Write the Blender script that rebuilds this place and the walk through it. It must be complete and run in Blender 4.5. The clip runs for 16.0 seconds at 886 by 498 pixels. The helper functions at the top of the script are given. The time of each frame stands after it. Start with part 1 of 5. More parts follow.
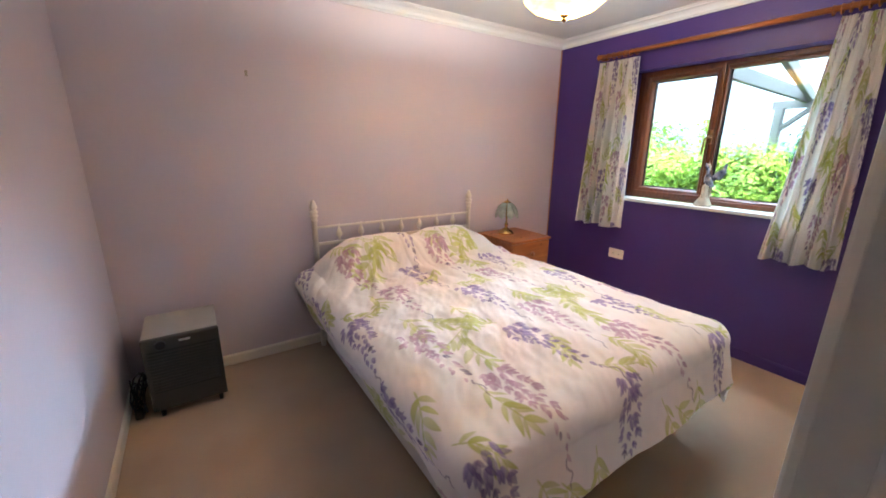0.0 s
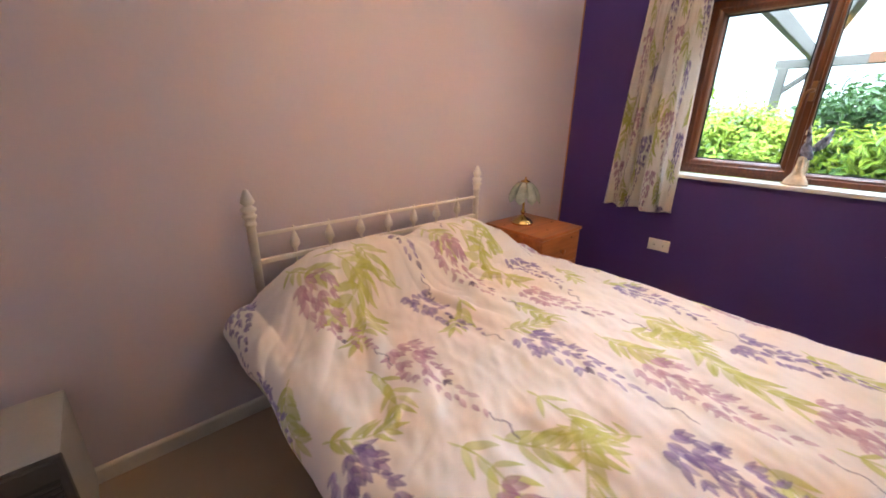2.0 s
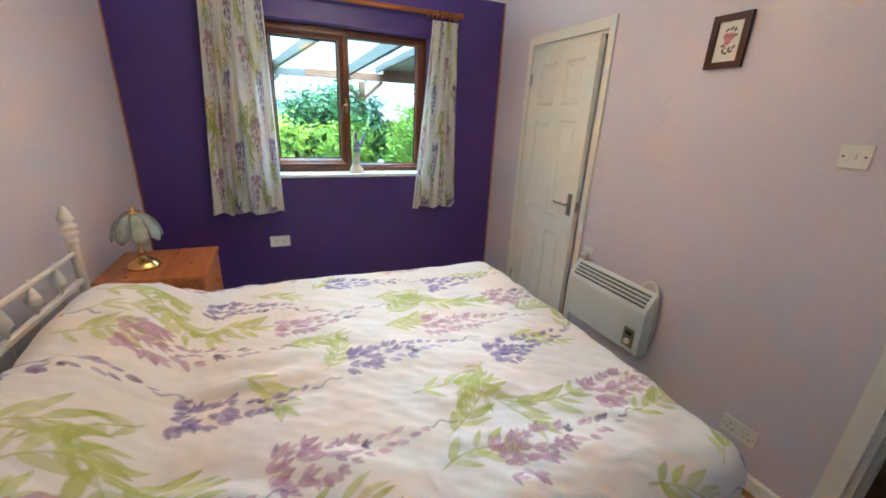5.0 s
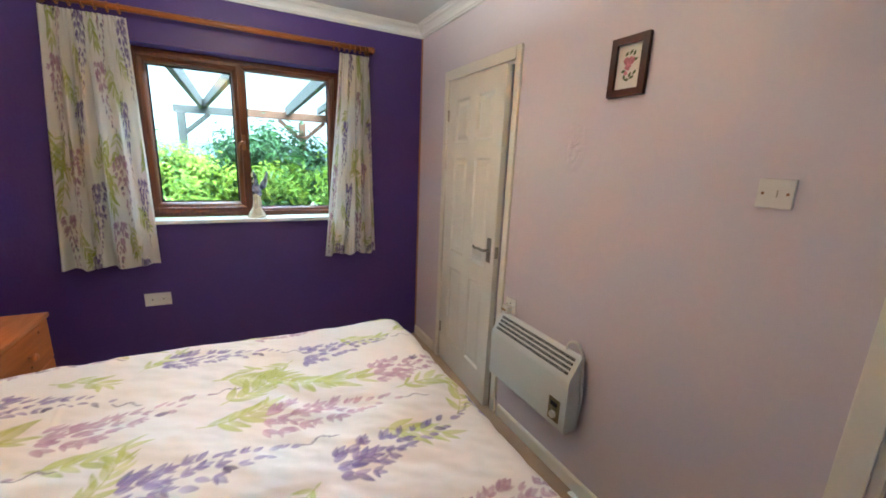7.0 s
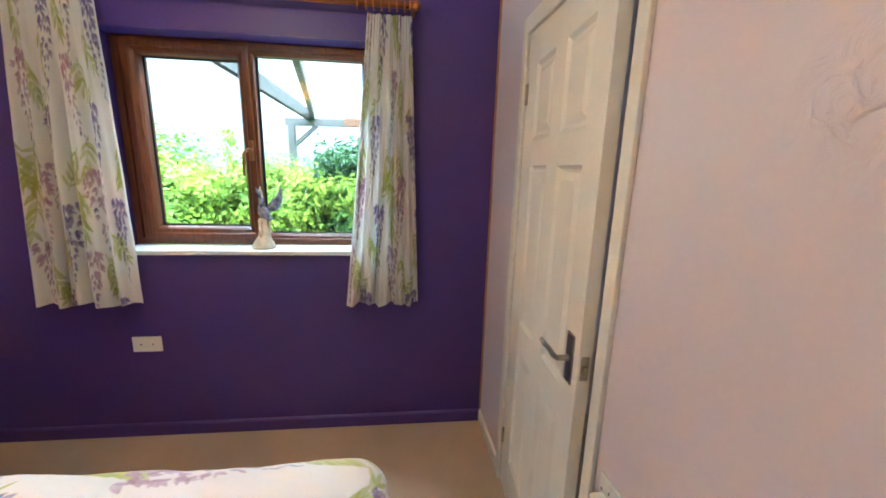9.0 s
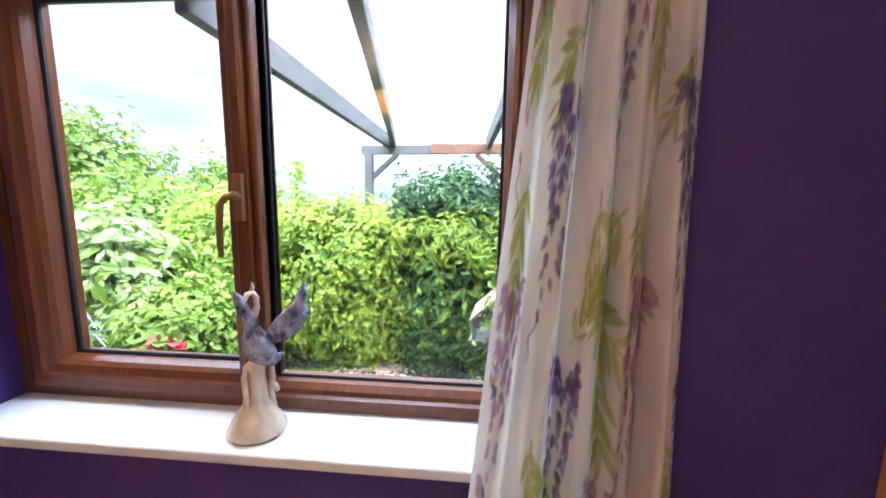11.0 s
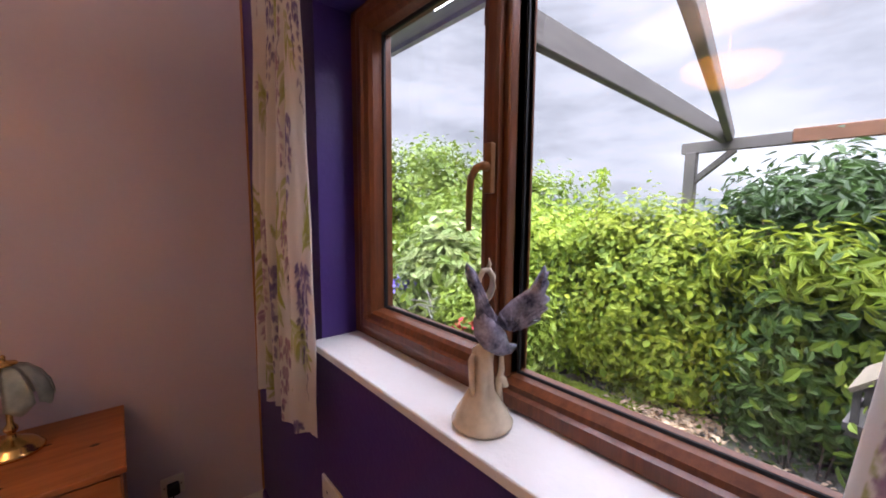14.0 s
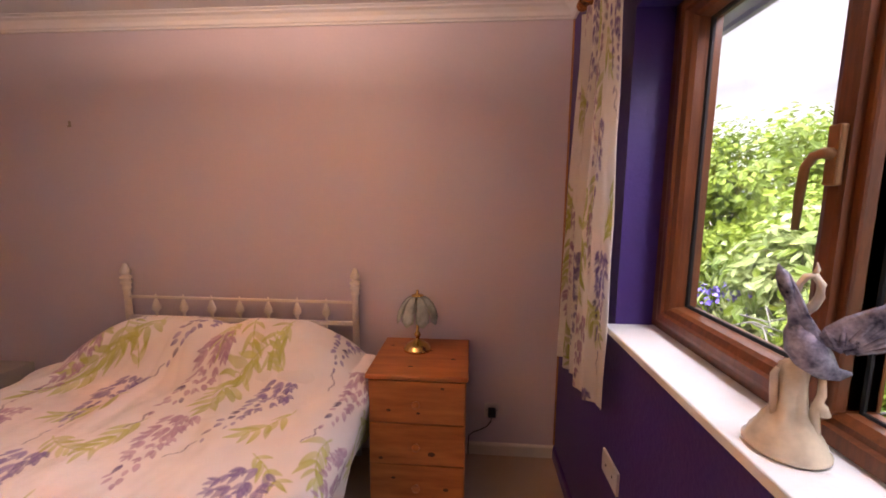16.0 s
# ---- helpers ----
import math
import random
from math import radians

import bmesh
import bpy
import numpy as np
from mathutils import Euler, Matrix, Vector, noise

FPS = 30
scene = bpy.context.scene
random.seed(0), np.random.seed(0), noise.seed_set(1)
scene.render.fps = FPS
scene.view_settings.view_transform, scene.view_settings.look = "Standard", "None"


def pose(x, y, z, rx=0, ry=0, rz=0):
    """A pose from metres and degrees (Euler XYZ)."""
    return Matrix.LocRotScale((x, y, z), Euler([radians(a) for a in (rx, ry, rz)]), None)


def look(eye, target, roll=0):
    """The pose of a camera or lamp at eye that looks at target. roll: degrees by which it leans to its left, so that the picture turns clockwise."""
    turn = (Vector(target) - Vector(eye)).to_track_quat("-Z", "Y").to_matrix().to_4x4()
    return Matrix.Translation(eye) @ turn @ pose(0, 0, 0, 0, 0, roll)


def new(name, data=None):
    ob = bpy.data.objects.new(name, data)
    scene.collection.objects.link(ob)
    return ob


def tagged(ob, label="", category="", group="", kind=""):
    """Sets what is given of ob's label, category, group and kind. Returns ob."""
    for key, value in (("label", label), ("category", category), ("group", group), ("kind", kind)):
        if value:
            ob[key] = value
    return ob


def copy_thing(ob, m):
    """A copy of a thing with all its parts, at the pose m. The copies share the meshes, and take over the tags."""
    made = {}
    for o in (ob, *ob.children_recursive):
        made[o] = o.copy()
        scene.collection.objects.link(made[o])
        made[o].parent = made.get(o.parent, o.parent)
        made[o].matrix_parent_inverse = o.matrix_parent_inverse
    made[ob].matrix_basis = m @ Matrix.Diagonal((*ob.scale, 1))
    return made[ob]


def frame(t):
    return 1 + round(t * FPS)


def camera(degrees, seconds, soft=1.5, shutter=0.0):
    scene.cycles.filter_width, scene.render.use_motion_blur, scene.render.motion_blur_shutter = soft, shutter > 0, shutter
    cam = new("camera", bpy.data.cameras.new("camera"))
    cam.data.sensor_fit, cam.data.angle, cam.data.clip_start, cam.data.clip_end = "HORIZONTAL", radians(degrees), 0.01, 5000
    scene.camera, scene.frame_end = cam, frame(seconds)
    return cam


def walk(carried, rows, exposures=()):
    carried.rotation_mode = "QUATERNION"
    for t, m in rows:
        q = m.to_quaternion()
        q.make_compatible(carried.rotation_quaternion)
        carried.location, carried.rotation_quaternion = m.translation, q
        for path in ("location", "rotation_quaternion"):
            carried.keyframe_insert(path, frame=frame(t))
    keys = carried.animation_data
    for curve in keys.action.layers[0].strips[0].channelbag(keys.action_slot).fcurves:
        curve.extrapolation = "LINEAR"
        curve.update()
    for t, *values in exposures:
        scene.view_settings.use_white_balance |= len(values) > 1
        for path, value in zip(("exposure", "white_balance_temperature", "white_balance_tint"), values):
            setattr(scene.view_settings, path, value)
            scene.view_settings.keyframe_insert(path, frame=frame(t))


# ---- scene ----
cam = camera(98.6, 16.0, soft=1.75)
METRES, EYE, TILT, LEAN, TURN = 6.0, 1.515, 0.0, 0.0, -33.0
ROWS = [
    (0.0, 0.0, 0.0, 0.0, -0.17, -15.01, -0.57),
    (0.5, -0.0032, 0.0323, -0.0035, -0.17, -15.2, -0.85),
    (1.0, -0.0197, 0.077, -0.005, -0.42, -16.31, -0.87),
    (1.5, -0.0388, 0.1156, -0.0111, -1.68, -18.0, -0.88),
    (2.0, -0.0602, 0.1779, -0.0116, -8.51, -19.44, -1.03),
    (2.5, -0.0797, 0.2194, -0.0071, -20.34, -19.64, -1.42),
    (3.0, -0.0982, 0.2396, -0.0016, -31.58, -19.41, -1.61),
    (3.5, -0.1276, 0.2501, -0.0029, -43.7, -19.36, -1.95),
    (4.0, -0.1491, 0.2639, 0.0035, -54.97, -19.28, -2.15),
    (4.5, -0.1593, 0.2761, 0.004, -67.03, -19.17, -2.34),
    (5.0, -0.1623, 0.2803, 0.0054, -78.95, -18.99, -2.45),
    (7.5, -0.0509, 0.2028, 0.002, -82.95, -12.1, -2.25),
    (8.0, 0.0006, 0.1839, 0.0084, -72.8, -12.2, -2.02),
    (8.5, 0.0567, 0.1795, 0.0084, -67.17, -12.14, -1.77),
    (9.0, 0.1046, 0.1987, 0.0058, -63.22, -12.14, -1.58),
    (9.5, 0.1528, 0.2408, 0.0118, -57.79, -11.77, -1.48),
]
# the last stretch by the window: t, x, y, z, pitch, roll, yaw in the world
LATE = [
    (12.0, 2.872, 1.022, 1.624, -5.95, -0.70, -80.4),
    (12.5, 2.892, 1.050, 1.599, -6.15, -0.45, -72.95),
    (13.0, 2.862, 1.012, 1.570, -5.88, -0.43, -61.35),
    (13.5, 2.798, 0.962, 1.545, -5.98, -0.42, -50.6),
    (14.0, 2.768, 0.894, 1.525, -6.20, -0.38, -40.6),
    (14.5, 2.758, 0.810, 1.511, -6.28, -0.42, -28.72),
    (15.0, 2.751, 0.770, 1.514, -6.62, -0.43, -18.26),
    (15.5, 2.743, 0.747, 1.520, -7.05, -0.44, -6.96),
    (16.0, 2.742, 0.725, 1.526, -7.40, -0.46, 4.2),
]
NUDGE = {0.0: (0.0, 0.03, 0.0), 0.5: (0.0, 0.015, 0.0)}
path = []
for t, x, y, z, yaw, pitch, roll in ROWS:
    m = pose(0, 0, EYE, TILT, LEAN, TURN) @ pose(METRES * x, METRES * y, METRES * z, 90 + pitch, roll, yaw)
    path.append((t, Matrix.Translation(NUDGE.get(t, (0, 0, 0))) @ m))
path += [(t, pose(x, y, z, 90 + pitch, roll, yaw)) for t, x, y, z, pitch, roll, yaw in LATE]
EXPOSURES = [(0.0, 1.15, 4900, -3), (2.0, 0.93, 5450, 3), (3.5, 0.72, 5250, -5), (5.0, 1.0, 4500, -14), (7.5, 0.85, 4800, -10), (9.5, 1.1, 4850, -8),
    (12.0, 0.15, 5600, 26), (13.0, -0.15, 5850, 27), (14.5, -0.25, 6250, 30), (15.2, -0.03, 6600, 32), (16.0, 0.3, 6700, 31)]
walk(cam, path, EXPOSURES)

# ---- world and light ----
world = bpy.data.worlds.new("sky")
scene.world = world
world.use_nodes = True
wt = world.node_tree
wt.nodes.clear()
w_out = wt.nodes.new("ShaderNodeOutputWorld")
w_bg = wt.nodes.new("ShaderNodeBackground")
w_sky = wt.nodes.new("ShaderNodeTexSky")
w_sky.sky_type, w_sky.sun_disc = "NISHITA", False
w_sky.sun_elevation, w_sky.sun_rotation = radians(52), radians(225)
w_sky.air_density, w_sky.dust_density = 1.0, 3.0
w_co = wt.nodes.new("ShaderNodeTexCoord")
w_map = wt.nodes.new("ShaderNodeMapping")
w_map.inputs["Scale"].default_value = (1.0, 1.0, 3.2)
w_noise = wt.nodes.new("ShaderNodeTexNoise")
w_noise.inputs["Scale"].default_value = 1.9
w_noise.inputs["Detail"].default_value = 6
w_noise.inputs["Roughness"].default_value = 0.55
w_ramp = wt.nodes.new("ShaderNodeValToRGB")
w_ramp.color_ramp.elements[0].position, w_ramp.color_ramp.elements[0].color = 0.34, (9.0, 10.2, 10.6, 1)
w_ramp.color_ramp.elements[1].position, w_ramp.color_ramp.elements[1].color = 0.66, (19.4, 20.8, 20.8, 1)
w_mix = wt.nodes.new("ShaderNodeMix")
w_mix.data_type = "RGBA"
w_mix.inputs["Factor"].default_value = 0.9
wt.links.new(w_co.outputs["Generated"], w_map.inputs["Vector"])
wt.links.new(w_map.outputs["Vector"], w_noise.inputs["Vector"])
wt.links.new(w_noise.outputs["Fac"], w_ramp.inputs["Fac"])
wt.links.new(w_sky.outputs["Color"], w_mix.inputs[6])
wt.links.new(w_ramp.outputs["Color"], w_mix.inputs[7])
w_sep = wt.nodes.new("ShaderNodeSeparateXYZ")
wt.links.new(w_co.outputs["Generated"], w_sep.inputs["Vector"])
w_zen = wt.nodes.new("ShaderNodeMapRange")
w_zen.interpolation_type = "SMOOTHSTEP"
w_zen.inputs["From Min"].default_value, w_zen.inputs["From Max"].default_value = 0.42, 1.0
w_zen.inputs["To Min"].default_value, w_zen.inputs["To Max"].default_value = 0.5, 9.0
wt.links.new(w_sep.outputs["Z"], w_zen.inputs["Value"])
w_mul = wt.nodes.new("ShaderNodeVectorMath")
w_mul.operation = "SCALE"
wt.links.new(w_mix.outputs[2], w_mul.inputs["Vector"])
wt.links.new(w_zen.outputs["Result"], w_mul.inputs["Scale"])
wt.links.new(w_mul.outputs["Vector"], w_bg.inputs["Color"])
w_bg.inputs["Strength"].default_value = 0.15
wt.links.new(w_bg.outputs["Background"], w_out.inputs["Surface"])

sun = new("sun", bpy.data.lights.new("sun", "SUN"))
sun.data.energy, sun.data.angle, sun.data.color = 3.6, radians(30), (1.0, 0.96, 0.9)
sun.matrix_world = look((-3, -7, 14), (6, 2, 0))

# added area lamp standing in for sky light at the window, tilted down into the room
day = new("window_daylight", bpy.data.lights.new("window_daylight", "AREA"))
day.data.shape, day.data.size, day.data.size_y, day.data.spread = "RECTANGLE", 0.94, 0.24, radians(31)
day.data.energy, day.data.color = 1.4, (0.86, 0.93, 1.0)
day.matrix_world = look((3.175, 1.445, 1.22), (2.175, 1.445, 1.035))
# added area lamp under the eaves, brightening the sill and reveals like sky overhead
over = new("window_skylight", bpy.data.lights.new("window_skylight", "AREA"))
over.data.shape, over.data.size, over.data.size_y, over.data.spread = "RECTANGLE", 1.2, 0.16, radians(150)
over.data.energy, over.data.color = 10.5, (0.90, 0.95, 1.0)
over.matrix_world = look((3.63, 1.435, 2.27), (3.30, 1.435, 1.55))

# ---- materials ----


def mat(name, color, rough=0.6, metal=0.0, vary=0.12, scale=6.0, grain=90.0, bump=0.15, alt=None, aniso=(1, 1, 1), ior=1.45, sheen=0.0, islands=0.0):
    """A surface whose colour drifts at two scales and whose relief follows the fine one."""
    m = bpy.data.materials.new(name)
    m.use_nodes = True
    n, l = m.node_tree.nodes, m.node_tree.links
    b = n["Principled BSDF"]
    co, mp = n.new("ShaderNodeTexCoord"), n.new("ShaderNodeMapping")
    mp.inputs["Scale"].default_value = aniso
    l.new(co.outputs["Object"], mp.inputs["Vector"])
    big, fine = n.new("ShaderNodeTexNoise"), n.new("ShaderNodeTexNoise")
    big.inputs["Scale"].default_value, big.inputs["Detail"].default_value = scale, 4
    fine.inputs["Scale"].default_value, fine.inputs["Detail"].default_value = grain, 3
    for t in (big, fine):
        l.new(mp.outputs["Vector"], t.inputs["Vector"])
    add = n.new("ShaderNodeMath")
    add.operation = "MULTIPLY_ADD"
    add.inputs[1].default_value = 0.35
    l.new(fine.outputs["Fac"], add.inputs[0])
    l.new(big.outputs["Fac"], add.inputs[2])
    ramp = n.new("ShaderNodeValToRGB")
    dark = [c * (1 - vary) for c in color]
    light = [min(1, c * (1 + vary)) for c in (alt or color)]
    ramp.color_ramp.elements[0].position, ramp.color_ramp.elements[0].color = 0.45, (*dark, 1)
    ramp.color_ramp.elements[1].position, ramp.color_ramp.elements[1].color = 0.9, (*light, 1)
    l.new(add.outputs[0], ramp.inputs["Fac"])
    out = ramp.outputs["Color"]
    if islands:
        geo, hue = n.new("ShaderNodeNewGeometry"), n.new("ShaderNodeHueSaturation")
        mr = n.new("ShaderNodeMapRange")
        mr.inputs["To Min"].default_value, mr.inputs["To Max"].default_value = 1 - islands, 1 + islands
        l.new(geo.outputs["Random Per Island"], mr.inputs["Value"])
        l.new(mr.outputs["Result"], hue.inputs["Value"])
        l.new(out, hue.inputs["Color"])
        out = hue.outputs["Color"]
    l.new(out, b.inputs["Base Color"])
    b.inputs["Roughness"].default_value, b.inputs["Metallic"].default_value = rough, metal
    b.inputs["IOR"].default_value = ior
    if sheen:
        b.inputs["Sheen Weight"].default_value = sheen
    if bump:
        bp = n.new("ShaderNodeBump")
        bp.inputs["Strength"].default_value, bp.inputs["Distance"].default_value = bump, 0.004
        l.new(fine.outputs["Fac"], bp.inputs["Height"])
        l.new(bp.outputs["Normal"], b.inputs["Normal"])
    return m


def glass(name, tint=(1, 1, 1), rough=0.0):
    m = bpy.data.materials.new(name)
    m.use_nodes = True
    b = m.node_tree.nodes["Principled BSDF"]
    b.inputs["Base Color"].default_value = (*tint, 1)
    b.inputs["Transmission Weight"].default_value = 1
    b.inputs["Roughness"].default_value, b.inputs["IOR"].default_value = rough, 1.32
    return m


M_WALL = mat("pale_lilac_emulsion", (0.62, 0.55, 0.605), 0.42, vary=0.03, scale=1.5, grain=55, bump=0.16)
M_PURPLE = mat("deep_purple_emulsion", (0.064, 0.030, 0.182), 0.42, vary=0.08, scale=2.0, grain=70, bump=0.35)
M_CEIL = mat("white_ceiling_paint", (0.78, 0.77, 0.76), 0.8, vary=0.03, scale=2, grain=120, bump=0.1)
M_WHITE = mat("cream_white_gloss", (0.74, 0.70, 0.62), 0.35, vary=0.04, scale=5, grain=60, bump=0.05)
M_CARPET = mat("beige_carpet", (0.46, 0.335, 0.225), 0.95, vary=0.12, scale=2.2, grain=420, bump=0.8, sheen=0.3)
M_HALL = mat("brown_hall_carpet", (0.28, 0.13, 0.05), 0.9, vary=0.2, scale=8, grain=300, bump=0.6)
M_FRAME = mat("brown_woodgrain_frame", (0.115, 0.034, 0.010), 0.33, vary=0.3, scale=5, grain=40, bump=0.05, aniso=(14, 14, 1))
M_GASKET = mat("black_rubber", (0.008, 0.008, 0.009), 0.85, vary=0.1, bump=0.05)
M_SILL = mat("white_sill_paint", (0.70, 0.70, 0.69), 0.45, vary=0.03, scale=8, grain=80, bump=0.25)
M_PINE = mat("honey_pine", (0.31, 0.090, 0.020), 0.33, vary=0.10, scale=2.6, grain=9, bump=0.03, aniso=(1.2, 9, 9), alt=(0.42, 0.145, 0.036))
M_PINE_D = mat("dark_pine_knots", (0.07, 0.022, 0.008), 0.5, vary=0.3, scale=60, bump=0.05)
M_ROD = mat("varnished_rod_wood", (0.30, 0.10, 0.022), 0.3, vary=0.25, scale=5, grain=50, bump=0.05, aniso=(10, 1, 10))
M_BRASS = mat("polished_brass", (0.72, 0.47, 0.16), 0.18, 1.0, vary=0.08, scale=20, bump=0.02)
M_BRONZE = mat("brown_metal_handle", (0.26, 0.13, 0.055), 0.35, 0.6, vary=0.15, scale=20, bump=0.03)
M_METAL = mat("dull_nickel", (0.36, 0.33, 0.28), 0.3, 1.0, vary=0.15, scale=30, bump=0.03)
M_IRON = mat("cream_painted_iron", (0.80, 0.74, 0.66), 0.35, vary=0.05, scale=20, grain=60, bump=0.06)
M_PLASTIC = mat("white_plastic", (0.72, 0.70, 0.65), 0.35, vary=0.03, bump=0.02)
M_HEATER = mat("white_enamel", (0.66, 0.67, 0.64), 0.35, vary=0.03, scale=4, grain=150, bump=0.03)
M_SLOT = mat("dark_slots", (0.03, 0.03, 0.032), 0.6, vary=0.1, bump=0.0)
M_GREYTOP = mat("light_grey_panel", (0.42, 0.41, 0.38), 0.45, vary=0.05, bump=0.03)
M_GREY = mat("dark_grey_plastic", (0.055, 0.052, 0.046), 0.45, vary=0.08, bump=0.05)
M_BLACK = mat("black_plastic", (0.015, 0.015, 0.016), 0.4, vary=0.1, bump=0.03)
M_SHEET = mat("white_cotton", (0.78, 0.75, 0.72), 0.9, vary=0.03, scale=6, grain=700, bump=0.25, sheen=0.2)
M_DIVAN = mat("white_divan_fabric", (0.68, 0.66, 0.62), 0.9, vary=0.04, scale=4, grain=500, bump=0.3)
M_CURTAIN = mat("lined_curtain_cotton", (0.93, 0.91, 0.88), 0.9, vary=0.03, scale=6, grain=600, bump=0.25)
_n, _l = M_CURTAIN.node_tree.nodes, M_CURTAIN.node_tree.links
_tr, _ms = _n.new("ShaderNodeBsdfTranslucent"), _n.new("ShaderNodeMixShader")
_tr.inputs["Color"].default_value = (0.78, 0.78, 0.74, 1)
_ms.inputs["Fac"].default_value = 0.6
_l.new(_n["Principled BSDF"].outputs["BSDF"], _ms.inputs[1])
_l.new(_tr.outputs["BSDF"], _ms.inputs[2])
_l.new(_ms.outputs["Shader"], _n["Material Output"].inputs["Surface"])
M_GLASS = glass("window_glass")
M_BACK = mat("brick_outside", (0.30, 0.17, 0.11), 0.85, vary=0.2, scale=6, grain=60, bump=0.4)

M_WALL_S = mat("patched_lilac_emulsion", (0.62, 0.55, 0.605), 0.38, vary=0.03, scale=1.5, grain=55, bump=0.16)


def patch_relief(m, spots):
    """Adds rough filler relief to a wall paint round a few places of the wall."""
    n, l = m.node_tree.nodes, m.node_tree.links
    b, co = n["Principled BSDF"], n.new("ShaderNodeTexCoord")
    noi = n.new("ShaderNodeTexNoise")
    noi.inputs["Scale"].default_value, noi.inputs["Detail"].default_value, noi.inputs["Distortion"].default_value = 26.0, 3, 1.2
    l.new(co.outputs["Object"], noi.inputs["Vector"])
    total = None
    for at, size in spots:
        mp, gr = n.new("ShaderNodeMapping"), n.new("ShaderNodeTexGradient")
        mp.vector_type = "TEXTURE"
        mp.inputs["Location"].default_value, mp.inputs["Scale"].default_value = at, size
        gr.gradient_type = "SPHERICAL"
        l.new(co.outputs["Object"], mp.inputs["Vector"])
        l.new(mp.outputs["Vector"], gr.inputs["Vector"])
        if total is None:
            total = gr.outputs["Fac"]
        else:
            mx = n.new("ShaderNodeMath")
            mx.operation = "MAXIMUM"
            l.new(total, mx.inputs[0])
            l.new(gr.outputs["Fac"], mx.inputs[1])
            total = mx.outputs[0]
    mul = n.new("ShaderNodeMath")
    mul.operation = "MULTIPLY"
    l.new(total, mul.inputs[0])
    l.new(noi.outputs["Fac"], mul.inputs[1])
    bp = n.new("ShaderNodeBump")
    bp.inputs["Strength"].default_value, bp.inputs["Distance"].default_value = 0.9, 0.016
    l.new(mul.outputs[0], bp.inputs["Height"])
    l.new(b.inputs["Normal"].links[0].from_socket, bp.inputs["Normal"])
    l.new(bp.outputs["Normal"], b.inputs["Normal"])


patch_relief(M_WALL_S, [((1.60, 0.155, 1.63), (0.085, 0.2, 0.13))])

# ---- building helpers ----


def part(name, bm, material, parent=None, label="", smooth=False):
    """Links a bmesh as one mesh object, under a thing or a part when given."""
    me = bpy.data.meshes.new(name)
    bm.to_mesh(me)
    bm.free()
    if smooth:
        for p in me.polygons:
            p.use_smooth = True
    for m in (material if isinstance(material, (list, tuple)) else [material]):
        me.materials.append(m)
    ob = new(name, me)
    if parent:
        ob.parent = parent
        ob.matrix_parent_inverse = parent.matrix_basis.inverted()
    if label:
        ob["label"] = label
    return ob


def thing(name, at, label, category, group="", kind="", rz=0):
    """An Empty at the base of a thing, to hold its parts."""
    ob = new(name)
    ob.empty_display_size = 0.05
    ob.matrix_basis = pose(*at, rz=rz)
    return tagged(ob, label, category, group, kind)


def boxes(*bs, bevel=0.0, seg=2):
    """One bmesh of boxes, each given as (x0, x1, y0, y1, z0, z1)."""
    bm = bmesh.new()
    for x0, x1, y0, y1, z0, z1 in bs:
        m = Matrix.LocRotScale(((x0 + x1) / 2, (y0 + y1) / 2, (z0 + z1) / 2), None, (x1 - x0, y1 - y0, z1 - z0))
        bmesh.ops.create_cube(bm, size=1, matrix=m)
    if bevel:
        bmesh.ops.bevel(bm, geom=bm.edges[:], offset=bevel, segments=seg, affect="EDGES", profile=0.6)
    return bm


def lathe(profile, seg=24, m=Matrix(), ripple=None):
    """A turned body from (radius, height) pairs about the z axis."""
    bm = bmesh.new()
    rings = []
    for r, h in profile:
        ring = []
        for i in range(seg):
            a = 2 * math.pi * i / seg
            rr = max(r, 0.0002) * (ripple(a, h) if ripple else 1)
            ring.append(bm.verts.new(m @ Vector((rr * math.cos(a), rr * math.sin(a), h))))
        rings.append(ring)
    for a, b in zip(rings, rings[1:]):
        for i in range(seg):
            bm.faces.new((a[i], a[(i + 1) % seg], b[(i + 1) % seg], b[i]))
    bm.faces.new(rings[0][::-1])
    bm.faces.new(rings[-1])
    return bm


def tube(points, radius, seg=8, bm=None, taper=None):
    """A round bar along a line of points."""
    bm = bm or bmesh.new()
    pts = [Vector(p) for p in points]
    rings = []
    up = Vector((0.13, 0.21, 0.97)).normalized()
    for i, p in enumerate(pts):
        d = (pts[min(i + 1, len(pts) - 1)] - pts[max(i - 1, 0)]).normalized()
        s = d.cross(up)
        if s.length < 0.15:
            s = d.cross(Vector((1, 0, 0)))
        s.normalize()
        u = s.cross(d)
        r = radius * (taper[i] if taper else 1)
        rings.append([bm.verts.new(p + r * (math.cos(a) * s + math.sin(a) * u)) for a in [2 * math.pi * k / seg for k in range(seg)]])
    for a, b in zip(rings, rings[1:]):
        for i in range(seg):
            bm.faces.new((a[i], a[(i + 1) % seg], b[(i + 1) % seg], b[i]))
    bm.faces.new(rings[0][::-1])
    bm.faces.new(rings[-1])
    bmesh.ops.recalc_face_normals(bm, faces=bm.faces)
    return bm


